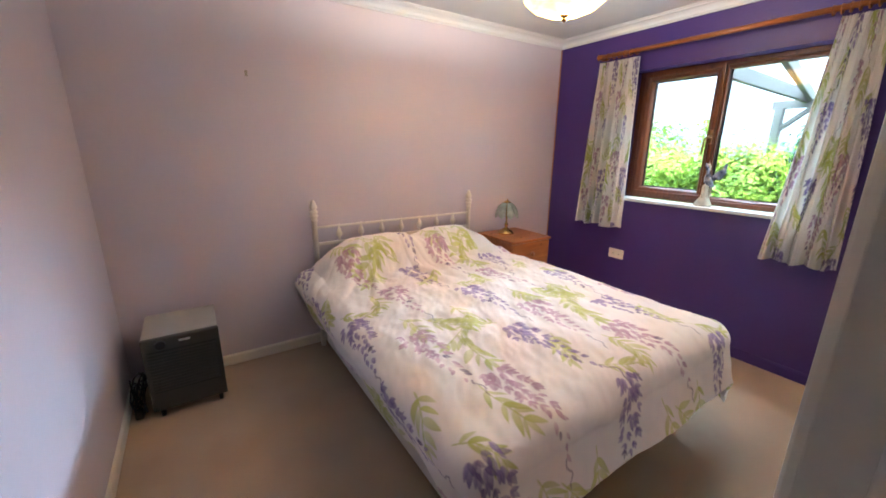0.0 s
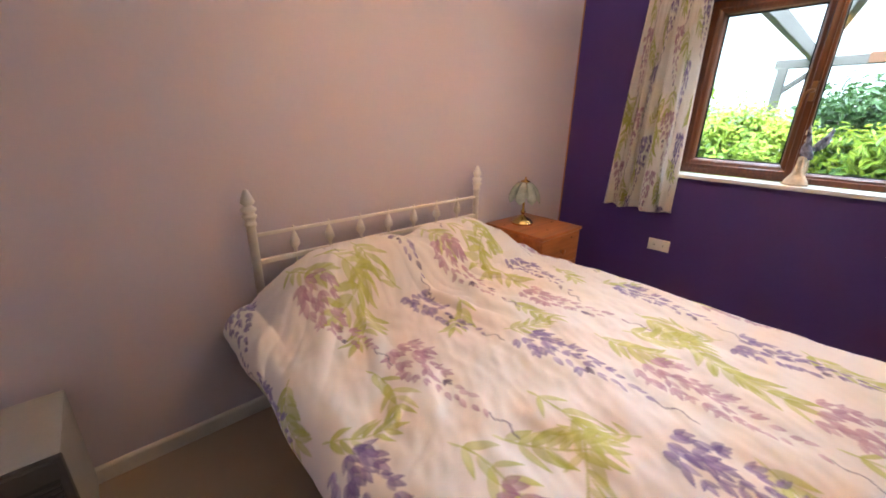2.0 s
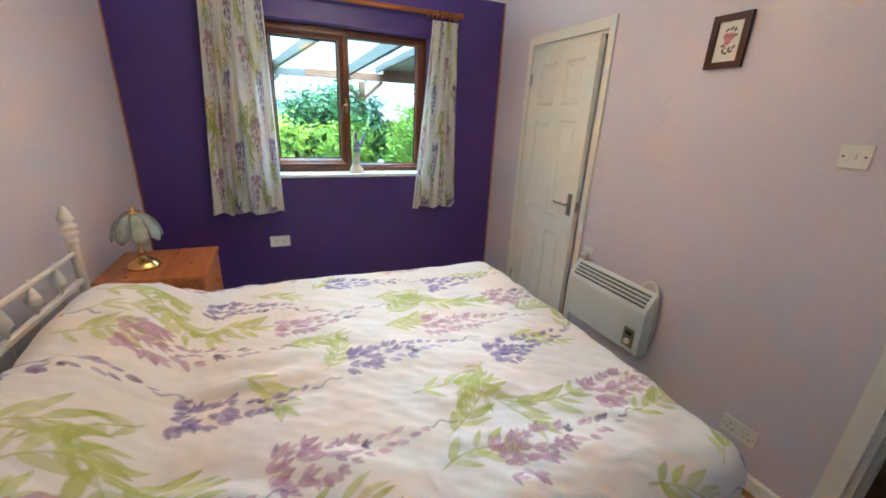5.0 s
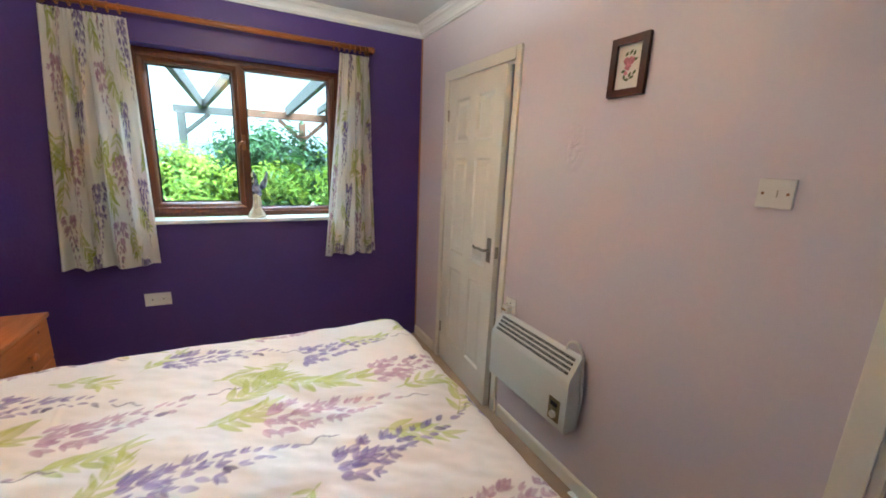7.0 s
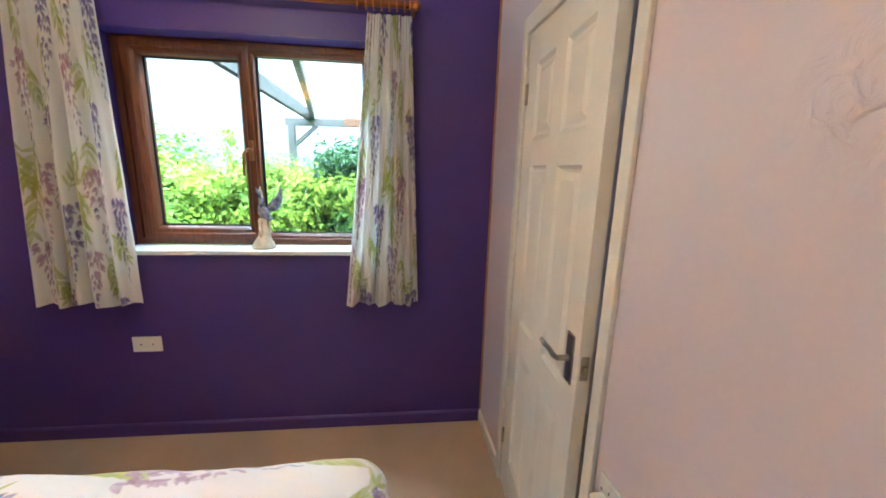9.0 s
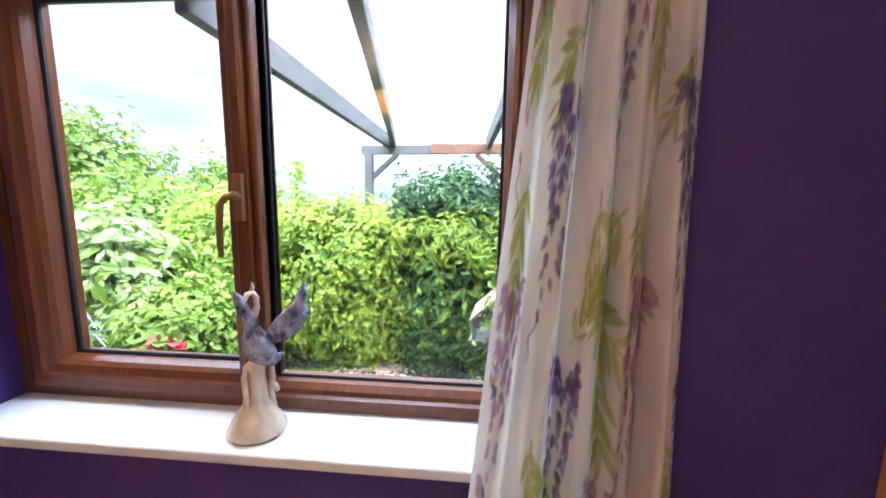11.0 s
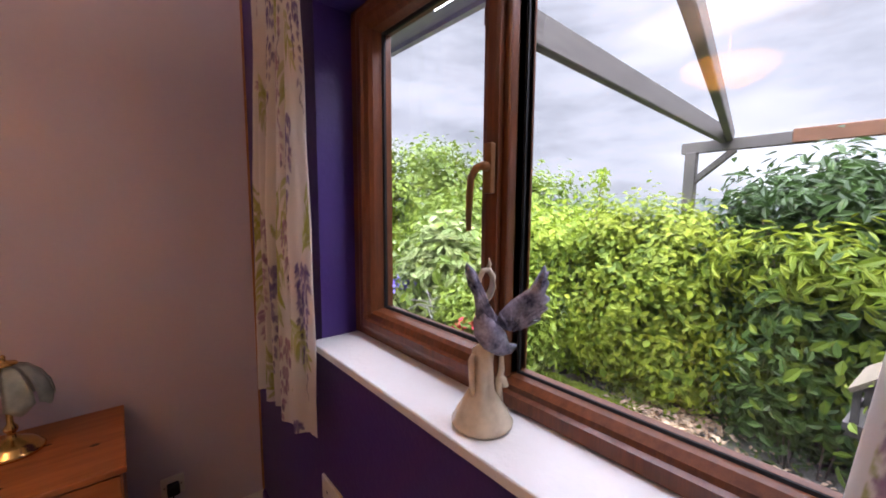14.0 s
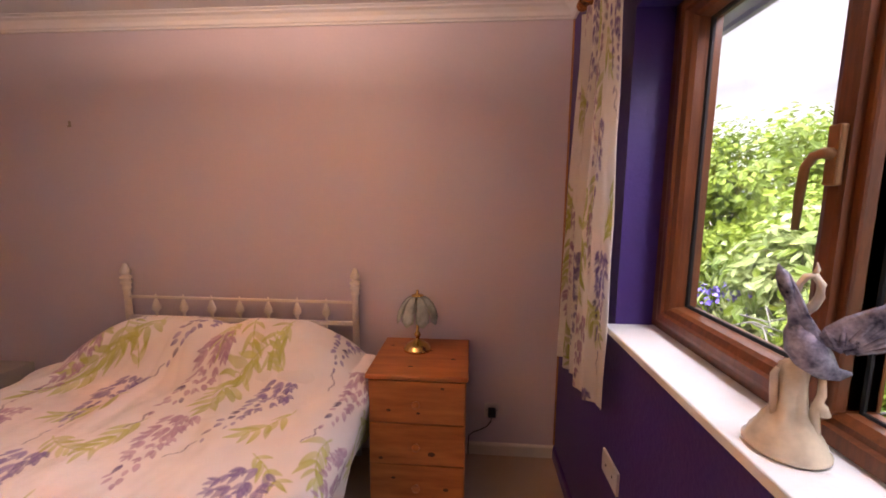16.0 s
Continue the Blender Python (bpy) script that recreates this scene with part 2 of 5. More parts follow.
def extrude_profile(profile, a, b):
    """A moulding: a closed outline of (out, up) pairs carried from a to b; out points to the left of the way."""
    a, b = Vector(a), Vector(b)
    d = (b - a).normalized()
    left = Vector((-d.y, d.x, 0))
    bm = bmesh.new()
    ends = [[bm.verts.new(p + left * o + Vector((0, 0, u))) for o, u in profile] for p in (a, b)]
    n = len(profile)
    for i in range(n):
        bm.faces.new((ends[0][i], ends[0][(i + 1) % n], ends[1][(i + 1) % n], ends[1][i]))
    bm.faces.new(ends[0][::-1])
    bm.faces.new(ends[1])
    bmesh.ops.recalc_face_normals(bm, faces=bm.faces)
    return bm


# ---- the room ----
XW, XE, YS, YN, ZC = -0.48, 3.263, 0.155, 2.875, 2.52
TW, TE = 0.10, 0.24
WY0, WY1, WZ0, WZ1 = 0.788, 2.083, 1.065, 2.145      # window opening
DX0, DX1, DZ = 2.05, 2.79, 2.075                      # inner door opening
EX0, EX1, EZ = -0.285, 0.495, 2.075                   # doorway walked through

S = "structure"
tagged(part("floor", boxes((XW - 0.1, XE + 0.1, YS, YN + 0.1, -0.12, 0.0)), M_CARPET), "plain beige fitted bedroom carpet", "floor", kind=S)
tagged(part("hall_floor", boxes((-1.6, 1.0, -1.6, YS, -0.12, -0.004)), M_HALL), "brown carpet of the hall beyond the doorway", "floor", kind=S)
tagged(part("ceiling", boxes((XW - 0.1, XE + 0.1, YS - 0.1, YN + 0.1, ZC, ZC + 0.1)), M_CEIL), "white painted bedroom ceiling", "ceiling", kind=S)
tagged(part("wall_north", boxes((XW - 0.1, XE + TE, YN, YN + 0.1, -0.1, ZC)), M_WALL), "pale lilac painted wall behind the headboard", "wall", kind=S)
tagged(part("wall_west", boxes((XW - 0.1, XW, YS - TW, YN, -0.1, ZC)), M_WALL), "pale lilac painted side wall", "wall", kind=S)
tagged(part("wall_south", boxes((XW, EX0, YS - TW, YS, 0, ZC), (EX0, EX1, YS - TW, YS, EZ, ZC), (EX1, DX0, YS - TW, YS, 0, ZC),
    (DX0, DX1, YS - TW, YS, DZ, ZC), (DX1, XE, YS - TW, YS, 0, ZC)), M_WALL_S), "pale lilac painted wall with two doorways", "wall", kind=S)
tagged(part("wall_east", boxes((XE, XE + TE, YS - TW, WY0, -0.1, ZC), (XE, XE + TE, WY1, YN, -0.1, ZC), (XE, XE + TE, WY0, WY1, -0.1, WZ0),
    (XE, XE + TE, WY0, WY1, WZ1, ZC)), M_PURPLE), "deep purple feature wall with the window", "wall", kind=S)
# the hall and the closet behind the south wall
tagged(part("hall_walls", boxes((-1.6, 1.0, -1.7, -1.6, 0, ZC), (-1.7, -1.6, -1.6, YS - TW, 0, ZC), (1.0, 1.1, -1.6, YS - TW, 0, ZC), (-1.6, XW, YS - TW, YS, 0, ZC)), M_WALL),
    "pale painted walls of the hall", "wall", kind=S)
tagged(part("hall_ceiling", boxes((-1.6, 1.0, -1.6, YS - TW, ZC, ZC + 0.1)), M_CEIL), "white hall ceiling", "ceiling", kind=S)

COVE = [(0, 0), (0.012, 0), (0.014, 0.008), (0.022, 0.012), (0.03, 0.03), (0.045, 0.045), (0.062, 0.052), (0.066, 0.058), (0.078, 0.062), (0.078, 0.066), (0, 0.066)]
COVE = [(o * 1.15, u) for o, u in COVE]
zc = ZC - 0.0665
for nm, a, b in (("coving_north", (XE, YN, zc), (XW, YN, zc)), ("coving_east", (XE, YS, zc), (XE, YN, zc)),
                 ("coving_south", (XW, YS, zc), (XE, YS, zc)), ("coving_west", (XW, YN, zc), (XW, YS, zc))):
    tagged(part(nm, extrude_profile(COVE, a, b), M_CEIL), "white moulded plaster ceiling coving", "coving", kind=S)
SKIRT = [(0, 0), (0.014, 0), (0.014, 0.062), (0.010, 0.070), (0.004, 0.075), (0, 0.075)]
tagged(part("baseboard_north", extrude_profile(SKIRT, (XE, YN, 0), (XW, YN, 0)), M_WHITE), "cream white gloss skirting board", "skirting", kind=S)
tagged(part("baseboard_west", extrude_profile(SKIRT, (XW, YN, 0), (XW, YS, 0)), M_WHITE), "cream white gloss skirting board", "skirting", kind=S)
tagged(part("baseboard_east", extrude_profile(SKIRT, (XE, YS, 0), (XE, YN, 0)), M_PURPLE), "skirting board painted purple like the wall", "skirting", kind=S)
for i, (a, b) in enumerate(((EX1 + 0.065, DX0 - 0.075), (DX1 + 0.075, XE))):
    tagged(part("baseboard_south_%d" % (i + 1), extrude_profile(SKIRT, (a, YS, 0), (b, YS, 0)), M_WHITE), "cream white gloss skirting board", "skirting", kind=S)

# ---- doors ----


def architrave(name, x0, x1, top, w=0.065, parent=None, side=1, head=0.065):
    y0, y1 = (YS, YS + 0.016) if side > 0 else (YS - TW - 0.016, YS - TW)
    for nm, b in (("upright", (x0 - w, x0, y0, y1, 0, top + head)), ("upright", (x1, x1 + w, y0, y1, 0, top + head)), ("head", (x0, x1, y0, y1, top, top + head))):
        part(nm, boxes(b, bevel=0.004), M_WHITE, parent)


door_1 = thing("door_1", (DX0, YS, 0), "cream white six-panel interior door standing slightly ajar", "door", kind=S)
architrave("architrave", DX0, DX1, DZ, w=0.045, parent=door_1)
part("lining", boxes((DX0 - 0.001, DX0 + 0.02, YS - TW, YS, 0, DZ), (DX1 - 0.02, DX1 + 0.001, YS - TW, YS, 0, DZ), (DX0 + 0.02, DX1 - 0.02, YS - TW, YS, DZ - 0.02, DZ)), M_WHITE, door_1)


def six_panel(width, height, thick):
    """A moulded door leaf: hinge edge at x = 0, the leaf runs to -x, its face at y = thick."""
    bm = bmesh.new()
    st, mid = 0.105, 0.10
    pw = (width - 2 * st - mid) / 2
    rows = [(0.20, 0.78), (0.90, 1.56), (1.66, height - 0.11)]
    xs = [(-width + st, -width + st + pw), (-st - pw, -st)]
    bs = [(-width, -width + st, 0, thick, 0, height), (-st, 0, 0, thick, 0, height), (xs[0][1], xs[1][0], 0.0005, thick - 0.0005, 0, height)]
    z = 0
    for a, b in rows + [(height, height)]:
        for x0, x1 in xs:
            bs.append((x0, x1, 0.001, thick - 0.001, z, a))
        z = b
    bm = boxes(*bs)
    for a, b in rows:
        for x0, x1 in xs:
            for f, s in ((thick, 1), (0.0, -1)):
                # sunk moulding with a raised, sloping field
                loops = []
                for inset, depth in ((0, 0), (0.012, 0.010), (0.022, 0.011), (0.045, 0.003), (0.05, 0.003)):
                    y = f - s * depth
                    loops.append([bm.verts.new(p) for p in ((x0 + inset, y, a + inset), (x1 - inset, y, a + inset), (x1 - inset, y, b - inset), (x0 + inset, y, b - inset))])
                for p, q in zip(loops, loops[1:]):
                    for i in range(4):
                        bm.faces.new((p[i], p[(i + 1) % 4], q[(i + 1) % 4], q[i]))
                bm.faces.new(loops[-1])
    bmesh.ops.recalc_face_normals(bm, faces=bm.faces)
    return bm


LEAF = pose(DX1 - 0.022, YS - 0.034, 0.006, rz=-3.6)
leaf = part("door_leaf", six_panel(0.694, 2.045, 0.036), M_WHITE, None)
leaf.parent = door_1
leaf.matrix_parent_inverse = door_1.matrix_basis.inverted()
leaf.matrix_basis = LEAF


def leaf_part(name, bm, m, label=""):
    ob = part(name, bm, m, None, label)
    ob.parent = leaf
    return ob


leaf_part("door_handle", tube([(-0.64, 0.037, 1.02), (-0.64, 0.075, 1.02), (-0.625, 0.08, 1.02), (-0.58, 0.08, 1.022), (-0.545, 0.079, 1.016), (-0.525, 0.085, 1.026)], 0.0085,
    taper=[1.2, 1, 1, 0.9, 1, 0.8]), M_METAL, "dull nickel lever handle")
leaf_part("backplate", boxes((-0.662, -0.618, 0.036, 0.042, 0.945, 1.095), bevel=0.003), M_METAL, "dull nickel handle plate")
leaf_part("latch_plate", boxes((-0.6965, -0.6935, 0.007, 0.029, 0.98, 1.05)), M_METAL)
leaf_part("latch_bolt", boxes((-0.706, -0.6964, 0.012, 0.024, 1.005, 1.025), bevel=0.002), M_METAL)
for hz in (0.22, 1.8):
    leaf_part("hinge", lathe([(0.006, 0), (0.006, 0.08)], 10, pose(0.008, 0.04, hz)), M_METAL)
part("door_stop", boxes((DX0 + 0.02, DX0 + 0.045, YS - TW, YS - 0.045, 0, DZ - 0.02), (DX1 - 0.04, DX1 - 0.02, YS - TW, YS - 0.045, 0, DZ - 0.02), bevel=0.002), M_WHITE, door_1)
part("strike_plate", boxes((DX0 + 0.0205, DX0 + 0.0225, YS - 0.04, YS - 0.01, 0.96, 1.07)), M_METAL, door_1)

door_2 = thing("door_2", (EX0, YS, 0), "cream white frame of the open bedroom doorway", "door frame", kind=S)
architrave("architrave", EX0, EX1, EZ, parent=door_2)
architrave("architrave", EX0, EX1, EZ, parent=door_2, side=-1)
part("lining", boxes((EX0 - 0.001, EX0 + 0.022, YS - TW, YS, 0, EZ), (EX1 - 0.022, EX1 + 0.001, YS - TW, YS, 0, EZ), (EX0 + 0.022, EX1 - 0.022, YS - TW, YS, EZ - 0.022, EZ)), M_WHITE, door_2)
part("door_stop", boxes((EX1 - 0.036, EX1 - 0.022, YS - 0.075, YS - 0.045, 0, EZ - 0.022), (EX0 + 0.022, EX0 + 0.036, YS - 0.075, YS - 0.045, 0, EZ - 0.022), bevel=0.002), M_WHITE, door_2)

# closet behind the ajar door, lit by its own small window
CY = -1.05
tagged(part("closet_walls", boxes((1.25, 1.35, CY, YS - TW, 0, ZC), (3.263, 3.36, CY, YS - TW, 0, ZC), (1.25, 1.9, CY - 0.1, CY, 0, ZC), (2.5, 3.36, CY - 0.1, CY, 0, ZC),
    (1.9, 2.5, CY - 0.1, CY, 0, 1.5), (1.9, 2.5, CY - 0.1, CY, 1.78, ZC)), M_WALL), "pale walls of the small room behind the inner door", "wall", kind=S)
tagged(part("closet_floor", boxes((1.35, 3.263, CY, YS, -0.12, -0.003)), M_CARPET), "beige carpet of the small room", "floor", kind=S)
tagged(part("closet_ceiling", boxes((1.35, 3.263, CY, YS - TW, ZC, ZC + 0.1)), M_CEIL), "white ceiling of the small room", "ceiling", kind=S)

# ---- window ----
window = thing("window_1", (3.36, (WY0 + WY1) / 2, WZ0), "brown woodgrain double-glazed window with one casement", "window", kind=S)
FX0, FX1 = 3.388, 3.480
fy0, fy1, fz0, fz1 = WY0, WY1, 1.095, WZ1
FW = 0.055


def step_frame(y0, y1, z0, z1, w, x0, x1, steps):
    """A mitred frame round an opening: outline y0..y1, z0..z1, width w inward, room face at x0 with steps of (inward, out)."""
    bm = bmesh.new()
    prof = [(0, x1)] + [(0, x0)] + steps + [(w, x1)]
    loops = []
    for i, x in prof:
        loops.append([bm.verts.new(p) for p in ((x, y0 + i, z0 + i), (x, y1 - i, z0 + i), (x, y1 - i, z1 - i), (x, y0 + i, z1 - i))])
    for p, q in zip(loops, loops[1:] + loops[:1]):
        for k in range(4):
            bm.faces.new((p[k], p[(k + 1) % 4], q[(k + 1) % 4], q[k]))
    bmesh.ops.recalc_face_normals(bm, faces=bm.faces)
    return bm


part("window_frame", step_frame(fy0, fy1, fz0, fz1, FW, FX0, FX1, [(0.030, FX0), (0.034, FX0 + 0.012), (0.045, FX0 + 0.014), (FW - 0.004, FX0 + 0.026)]), M_FRAME, window)
part("mullion", boxes((FX0 + 0.006, FX1, 1.416, 1.448, fz0 + FW, fz1 - FW), bevel=0.006), M_FRAME, window)
sash = part("casement", step_frame(1.432, fy1 - 0.048, fz0 + 0.028, fz1 - 0.016, 0.068, FX0 - 0.010, FX1 - 0.012,
    [(0.010, FX0 - 0.012), (0.030, FX0 - 0.012), (0.036, FX0 - 0.004), (0.054, FX0 + 0.002), (0.062, FX0 + 0.014), (0.066, FX0 + 0.034), (0.068, FX0 + 0.040)]), M_FRAME, window)
part("glazing_bead", step_frame(0.839, 1.438, fz0 + FW - 0.02, fz1 - FW + 0.02, 0.022, FX0 + 0.012, FX1 - 0.01, [(0.010, FX0 + 0.014), (0.022, FX0 + 0.03)]), M_FRAME, window)
part("gasket", step_frame(0.859, 1.420, 1.148, 2.096, 0.009, FX0 + 0.050, 3.4475, [(0.009, FX0 + 0.054)]), M_GASKET, window)
part("gasket", step_frame(1.498, 1.969, 1.189, 2.063, 0.010, FX0 + 0.042, 3.4415, [(0.010, FX0 + 0.046)]), M_GASKET, sash)
for nm, par, b in (("pane", window, (3.448, 3.452, 0.864, 1.416, 1.153, 2.091)), ("pane", sash, (3.442, 3.446, 1.503, 1.964, 1.194, 2.058))):
    p = part(nm, boxes(b), M_GLASS, par, "clear window pane with faint smears")
    p.visible_shadow = False
hb = part("window_handle", boxes((FX0 - 0.026, FX0 - 0.011, 1.436, 1.460, 1.555, 1.66), bevel=0.004), M_BRONZE, sash, "bronze casement handle")
part("lever", tube([(FX0 - 0.022, 1.448, 1.61), (FX0 - 0.036, 1.450, 1.612), (FX0 - 0.040, 1.464, 1.608), (FX0 - 0.040, 1.480, 1.590), (FX0 - 0.040, 1.484, 1.54), (FX0 - 0.040, 1.485, 1.475)], 0.0082,
    taper=[1.4, 1.2, 1, 1, 0.95, 0.75]), M_BRONZE, hb, smooth=True)
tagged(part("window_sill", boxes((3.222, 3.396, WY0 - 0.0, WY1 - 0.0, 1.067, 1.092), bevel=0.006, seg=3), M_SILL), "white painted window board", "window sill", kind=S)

# ---- bed ----
bed = thing("bed", (1.4, 1.8, 0), "double divan bed with cream iron headboard", "bed")
BX0, BX1, BY0, BY1 = 0.72, 2.10, 0.80, 2.745
part("base", boxes((BX0, BX1, BY0, BY1, 0.045, 0.33), bevel=0.02, seg=3), M_DIVAN, bed, "white fabric divan base")
part("mattress", boxes((BX0, BX1, BY0, BY1, 0.332, 0.585), bevel=0.045, seg=4), M_SHEET, bed)
for cx in (BX0 + 0.06, BX1 - 0.06):
    for cy in (BY0 + 0.06, BY1 - 0.08):
        part("castor", lathe([(0.012, 0), (0.024, 0.004), (0.026, 0.02), (0.014, 0.03), (0.012, 0.046)], 14, pose(cx, cy, 0)), M_BLACK, bed)
head = part("headboard", boxes((0.735, 2.072, 2.79, 2.808, 0.35, 0.37), bevel=0.004), M_IRON, bed, "cream painted iron headboard")
part("top_rail", boxes((0.722, 2.082, 2.791, 2.807, 0.931, 0.947), bevel=0.005), M_IRON, head)
part("middle_rail", boxes((0.722, 2.082, 2.788, 2.81, 0.804, 0.826), bevel=0.004), M_IRON, head)
POST = [(0.019, 0.0), (0.019, 0.98), (0.024, 0.985), (0.024, 0.995), (0.02, 1.0), (0.022, 1.012), (0.030, 1.022), (0.030, 1.03), (0.021, 1.036), (0.024, 1.042), (0.031, 1.05), (0.031, 1.058),
        (0.02, 1.066), (0.016, 1.072), (0.024, 1.078), (0.029, 1.086), (0.024, 1.1), (0.017, 1.118), (0.012, 1.13), (0.009, 1.136), (0.001, 1.14)]
for px in (0.708, 2.094):
    part("post", lathe(POST, 20, pose(px, 2.80, 0)), M_IRON, head, smooth=True)
SPIN = [(0.005, 0.36), (0.005, 0.828), (0.008, 0.832), (0.008, 0.838), (0.007, 0.845), (0.018, 0.862), (0.025, 0.870), (0.019, 0.877), (0.024, 0.883), (0.019, 0.892), (0.010, 0.922), (0.005, 0.93), (0.005, 0.947), (0.006, 0.953), (0.002, 0.958)]
for i in range(7):
    part("spindle", lathe(SPIN, 12, pose(0.712 + (i + 1) * 1.382 / 8, 2.799, 0)), M_IRON, head, smooth=True)

# duvet: a sheet laid over the mattress, given by cloth coordinates
DXC, DA = 1.405, 0.77          # middle and half width of the flat top
DYF, DYH = 0.795, 2.745         # foot and head ends of the flat top
OVL, OVF, ZTOP = 0.42, 0.36, 0.655


def fbm(x, y, s, seed=0.0):
    return noise.fractal(Vector((x * s + seed, y * s - seed, seed * 0.7)), 0.8, 2.0, 3)


def duvet_point(s, t):
    """Cloth point: s metres across from the middle, t metres from the head end towards the foot."""
    L = DYH - DYF
    ox = max(0.0, abs(s) - DA)
    oy = max(0.0, t - L)
    d = math.hypot(ox, oy)
    x = DXC + max(-DA, min(DA, s))
    y = DYH - min(t, L)
    r = 0.11
    arc = r * math.pi / 2
    if d < arc:
        g, h = r * math.sin(d / r), r * (1 - math.cos(d / r))
    else:
        wx, wy = ox / d, oy / d
        flare = (-0.36 if s < 0 else -0.22) * wx * wx + 0.27 * wy * wy + 0.20 * wx * wy
        g, h = r + (flare + 0.05 * math.sin(11 * (s * (wy > 0.5) + t * (wx > 0.5)))) * (d - arc), r + (d - arc) * 0.96
    sx = (1 if s > 0 else -1)
    if d > 0:
        k = 1.0 + 0.12 * fbm(s, t, 3.1, 4) * min(1.0, d * 8)
        x += sx * ox / d * g * k
        y -= oy / d * g * k
    z = ZTOP - h
    # two pillows under the cover, and the slack between them and the foot
    pil = math.exp(-((t - 0.10) / 0.26) ** 4) if t > 0.10 else 1 - 0.3 * ((0.10 - t) / 0.10) ** 2
    side = max(0.0, 1 - (max(0.0, abs(s) - 0.42) / 0.34) ** 2)
    split = 1 - 0.22 * math.exp(-((s - 0.02) / 0.09) ** 2)
    z += 0.205 * pil * side * split
    body = 0.035 * math.cos(s * 1.9) * (0.4 + 0.6 * math.exp(-((t - 1.0) / 0.7) ** 2))
    z += body * max(0.0, 1 - d * 4)
    ripple = 0.012 * fbm(s * 1.6, t, 2.6, 1.3) + 0.007 * fbm(s + 0.4 * t, t * 0.55, 8.0, 7.1) + 0.012 * fbm(s * 0.6 + t, t * 0.3 - s, 5.0, 3.3) * math.exp(-((t - 0.45) / 0.30) ** 2)
    crease = 0.005 * math.sin(26 * (s * 0.8 + t * 0.55) + 3 * fbm(s, t, 2.0, 9)) * max(0.0, fbm(s, t, 2.3, 2.2))
    # sharp folds fanning out from the foot of the pillows
    fan = math.atan2(s + 0.15, t + 0.25)
    fold = math.exp(-((t - 0.52) / 0.26) ** 2) * max(0.0, noise.noise(Vector((fan * 9.0, t * 1.4, 4.0))) - 0.05)
    pinch = 0.010 * max(0.0, 1 - abs(math.sin(9 * (s * 0.35 + t * 0.9) + 4 * fbm(s, t, 1.3, 6.1))) * 3.2) * max(0.0, fbm(s, t, 1.7, 8.3))
    z += ripple + crease + 0.055 * fold + pinch * max(0.0, 1 - d * 4)
    return Vector((x, y, max(z, 0.10)))


def duvet_normal(s, t, e=0.004):
    a = duvet_point(s + e, t) - duvet_point(s - e, t)
    b = duvet_point(s, t - e) - duvet_point(s, t + e)
    n = a.cross(b)
    return n.normalized() if n.length > 0 else Vector((0, 0, 1))


SMAX, TMAX = DA + OVL, DYH - DYF + OVF
# ---- nightstand, lamp ----
NX0, NX1, NY0, NY1, NZ = 2.262, 2.745, 2.372, 2.858, 0.72
ns = thing("bedside_cabinet", ((NX0 + NX1) / 2, (NY0 + NY1) / 2, 0), "honey pine three-drawer bedside cabinet against the lilac wall", "bedside cabinet")
part("carcass", boxes((NX0 + 0.012, NX0 + 0.03, NY0 + 0.022, NY1, 0, NZ - 0.024), (NX1 - 0.03, NX1 - 0.012, NY0 + 0.022, NY1, 0, NZ - 0.024), (NX0 + 0.03, NX1 - 0.03, NY1 - 0.012, NY1, 0, NZ - 0.024),
    (NX0 + 0.03, NX1 - 0.03, NY0 + 0.03, NY1 - 0.012, 0.06, 0.075), (NX0 + 0.03, NX1 - 0.03, NY0 + 0.026, NY0 + 0.04, 0.0, 0.058)), M_PINE, ns)
part("top", boxes((NX0, NX1, NY0, NY1, NZ - 0.024, NZ), bevel=0.007, seg=3), M_PINE, ns)
dz = [(0.062, 0.266), (0.272, 0.476), (0.482, 0.690)]
for z0, z1 in dz:
    dr = part("drawer", boxes((NX0 + 0.016, NX1 - 0.016, NY0 + 0.006, NY0 + 0.024, z0, z1), bevel=0.005, seg=2), M_PINE, ns)
    part("knob", lathe([(0.008, 0), (0.009, 0.008), (0.017, 0.016), (0.019, 0.022), (0.016, 0.03), (0.001, 0.033)], 16, pose((NX0 + NX1) / 2, NY0 + 0.006, (z0 + z1) / 2, 90)), M_PINE, dr, smooth=True)

lamp = thing("table_lamp", (2.466, 2.688, NZ), "brass touch lamp with green floral glass shade on the bedside cabinet", "table lamp")
LB = [(0.074, 0.0), (0.076, 0.007), (0.071, 0.014), (0.066, 0.018), (0.061, 0.027), (0.046, 0.038), (0.024, 0.049), (0.014, 0.057), (0.010, 0.068), (0.016, 0.075), (0.018, 0.085), (0.012, 0.095), (0.008, 0.102), (0.008, 0.30), (0.004, 0.31)]
part("stem", lathe(LB, 28, pose(2.466, 2.688, NZ + 0.001)), M_BRASS, lamp, "polished brass base and stem", smooth=True)
M_SHADE = mat("frosted_green_glass", (0.60, 0.70, 0.60), 0.12, vary=0.25, scale=18, grain=60, bump=0.05, alt=(0.62, 0.66, 0.58))
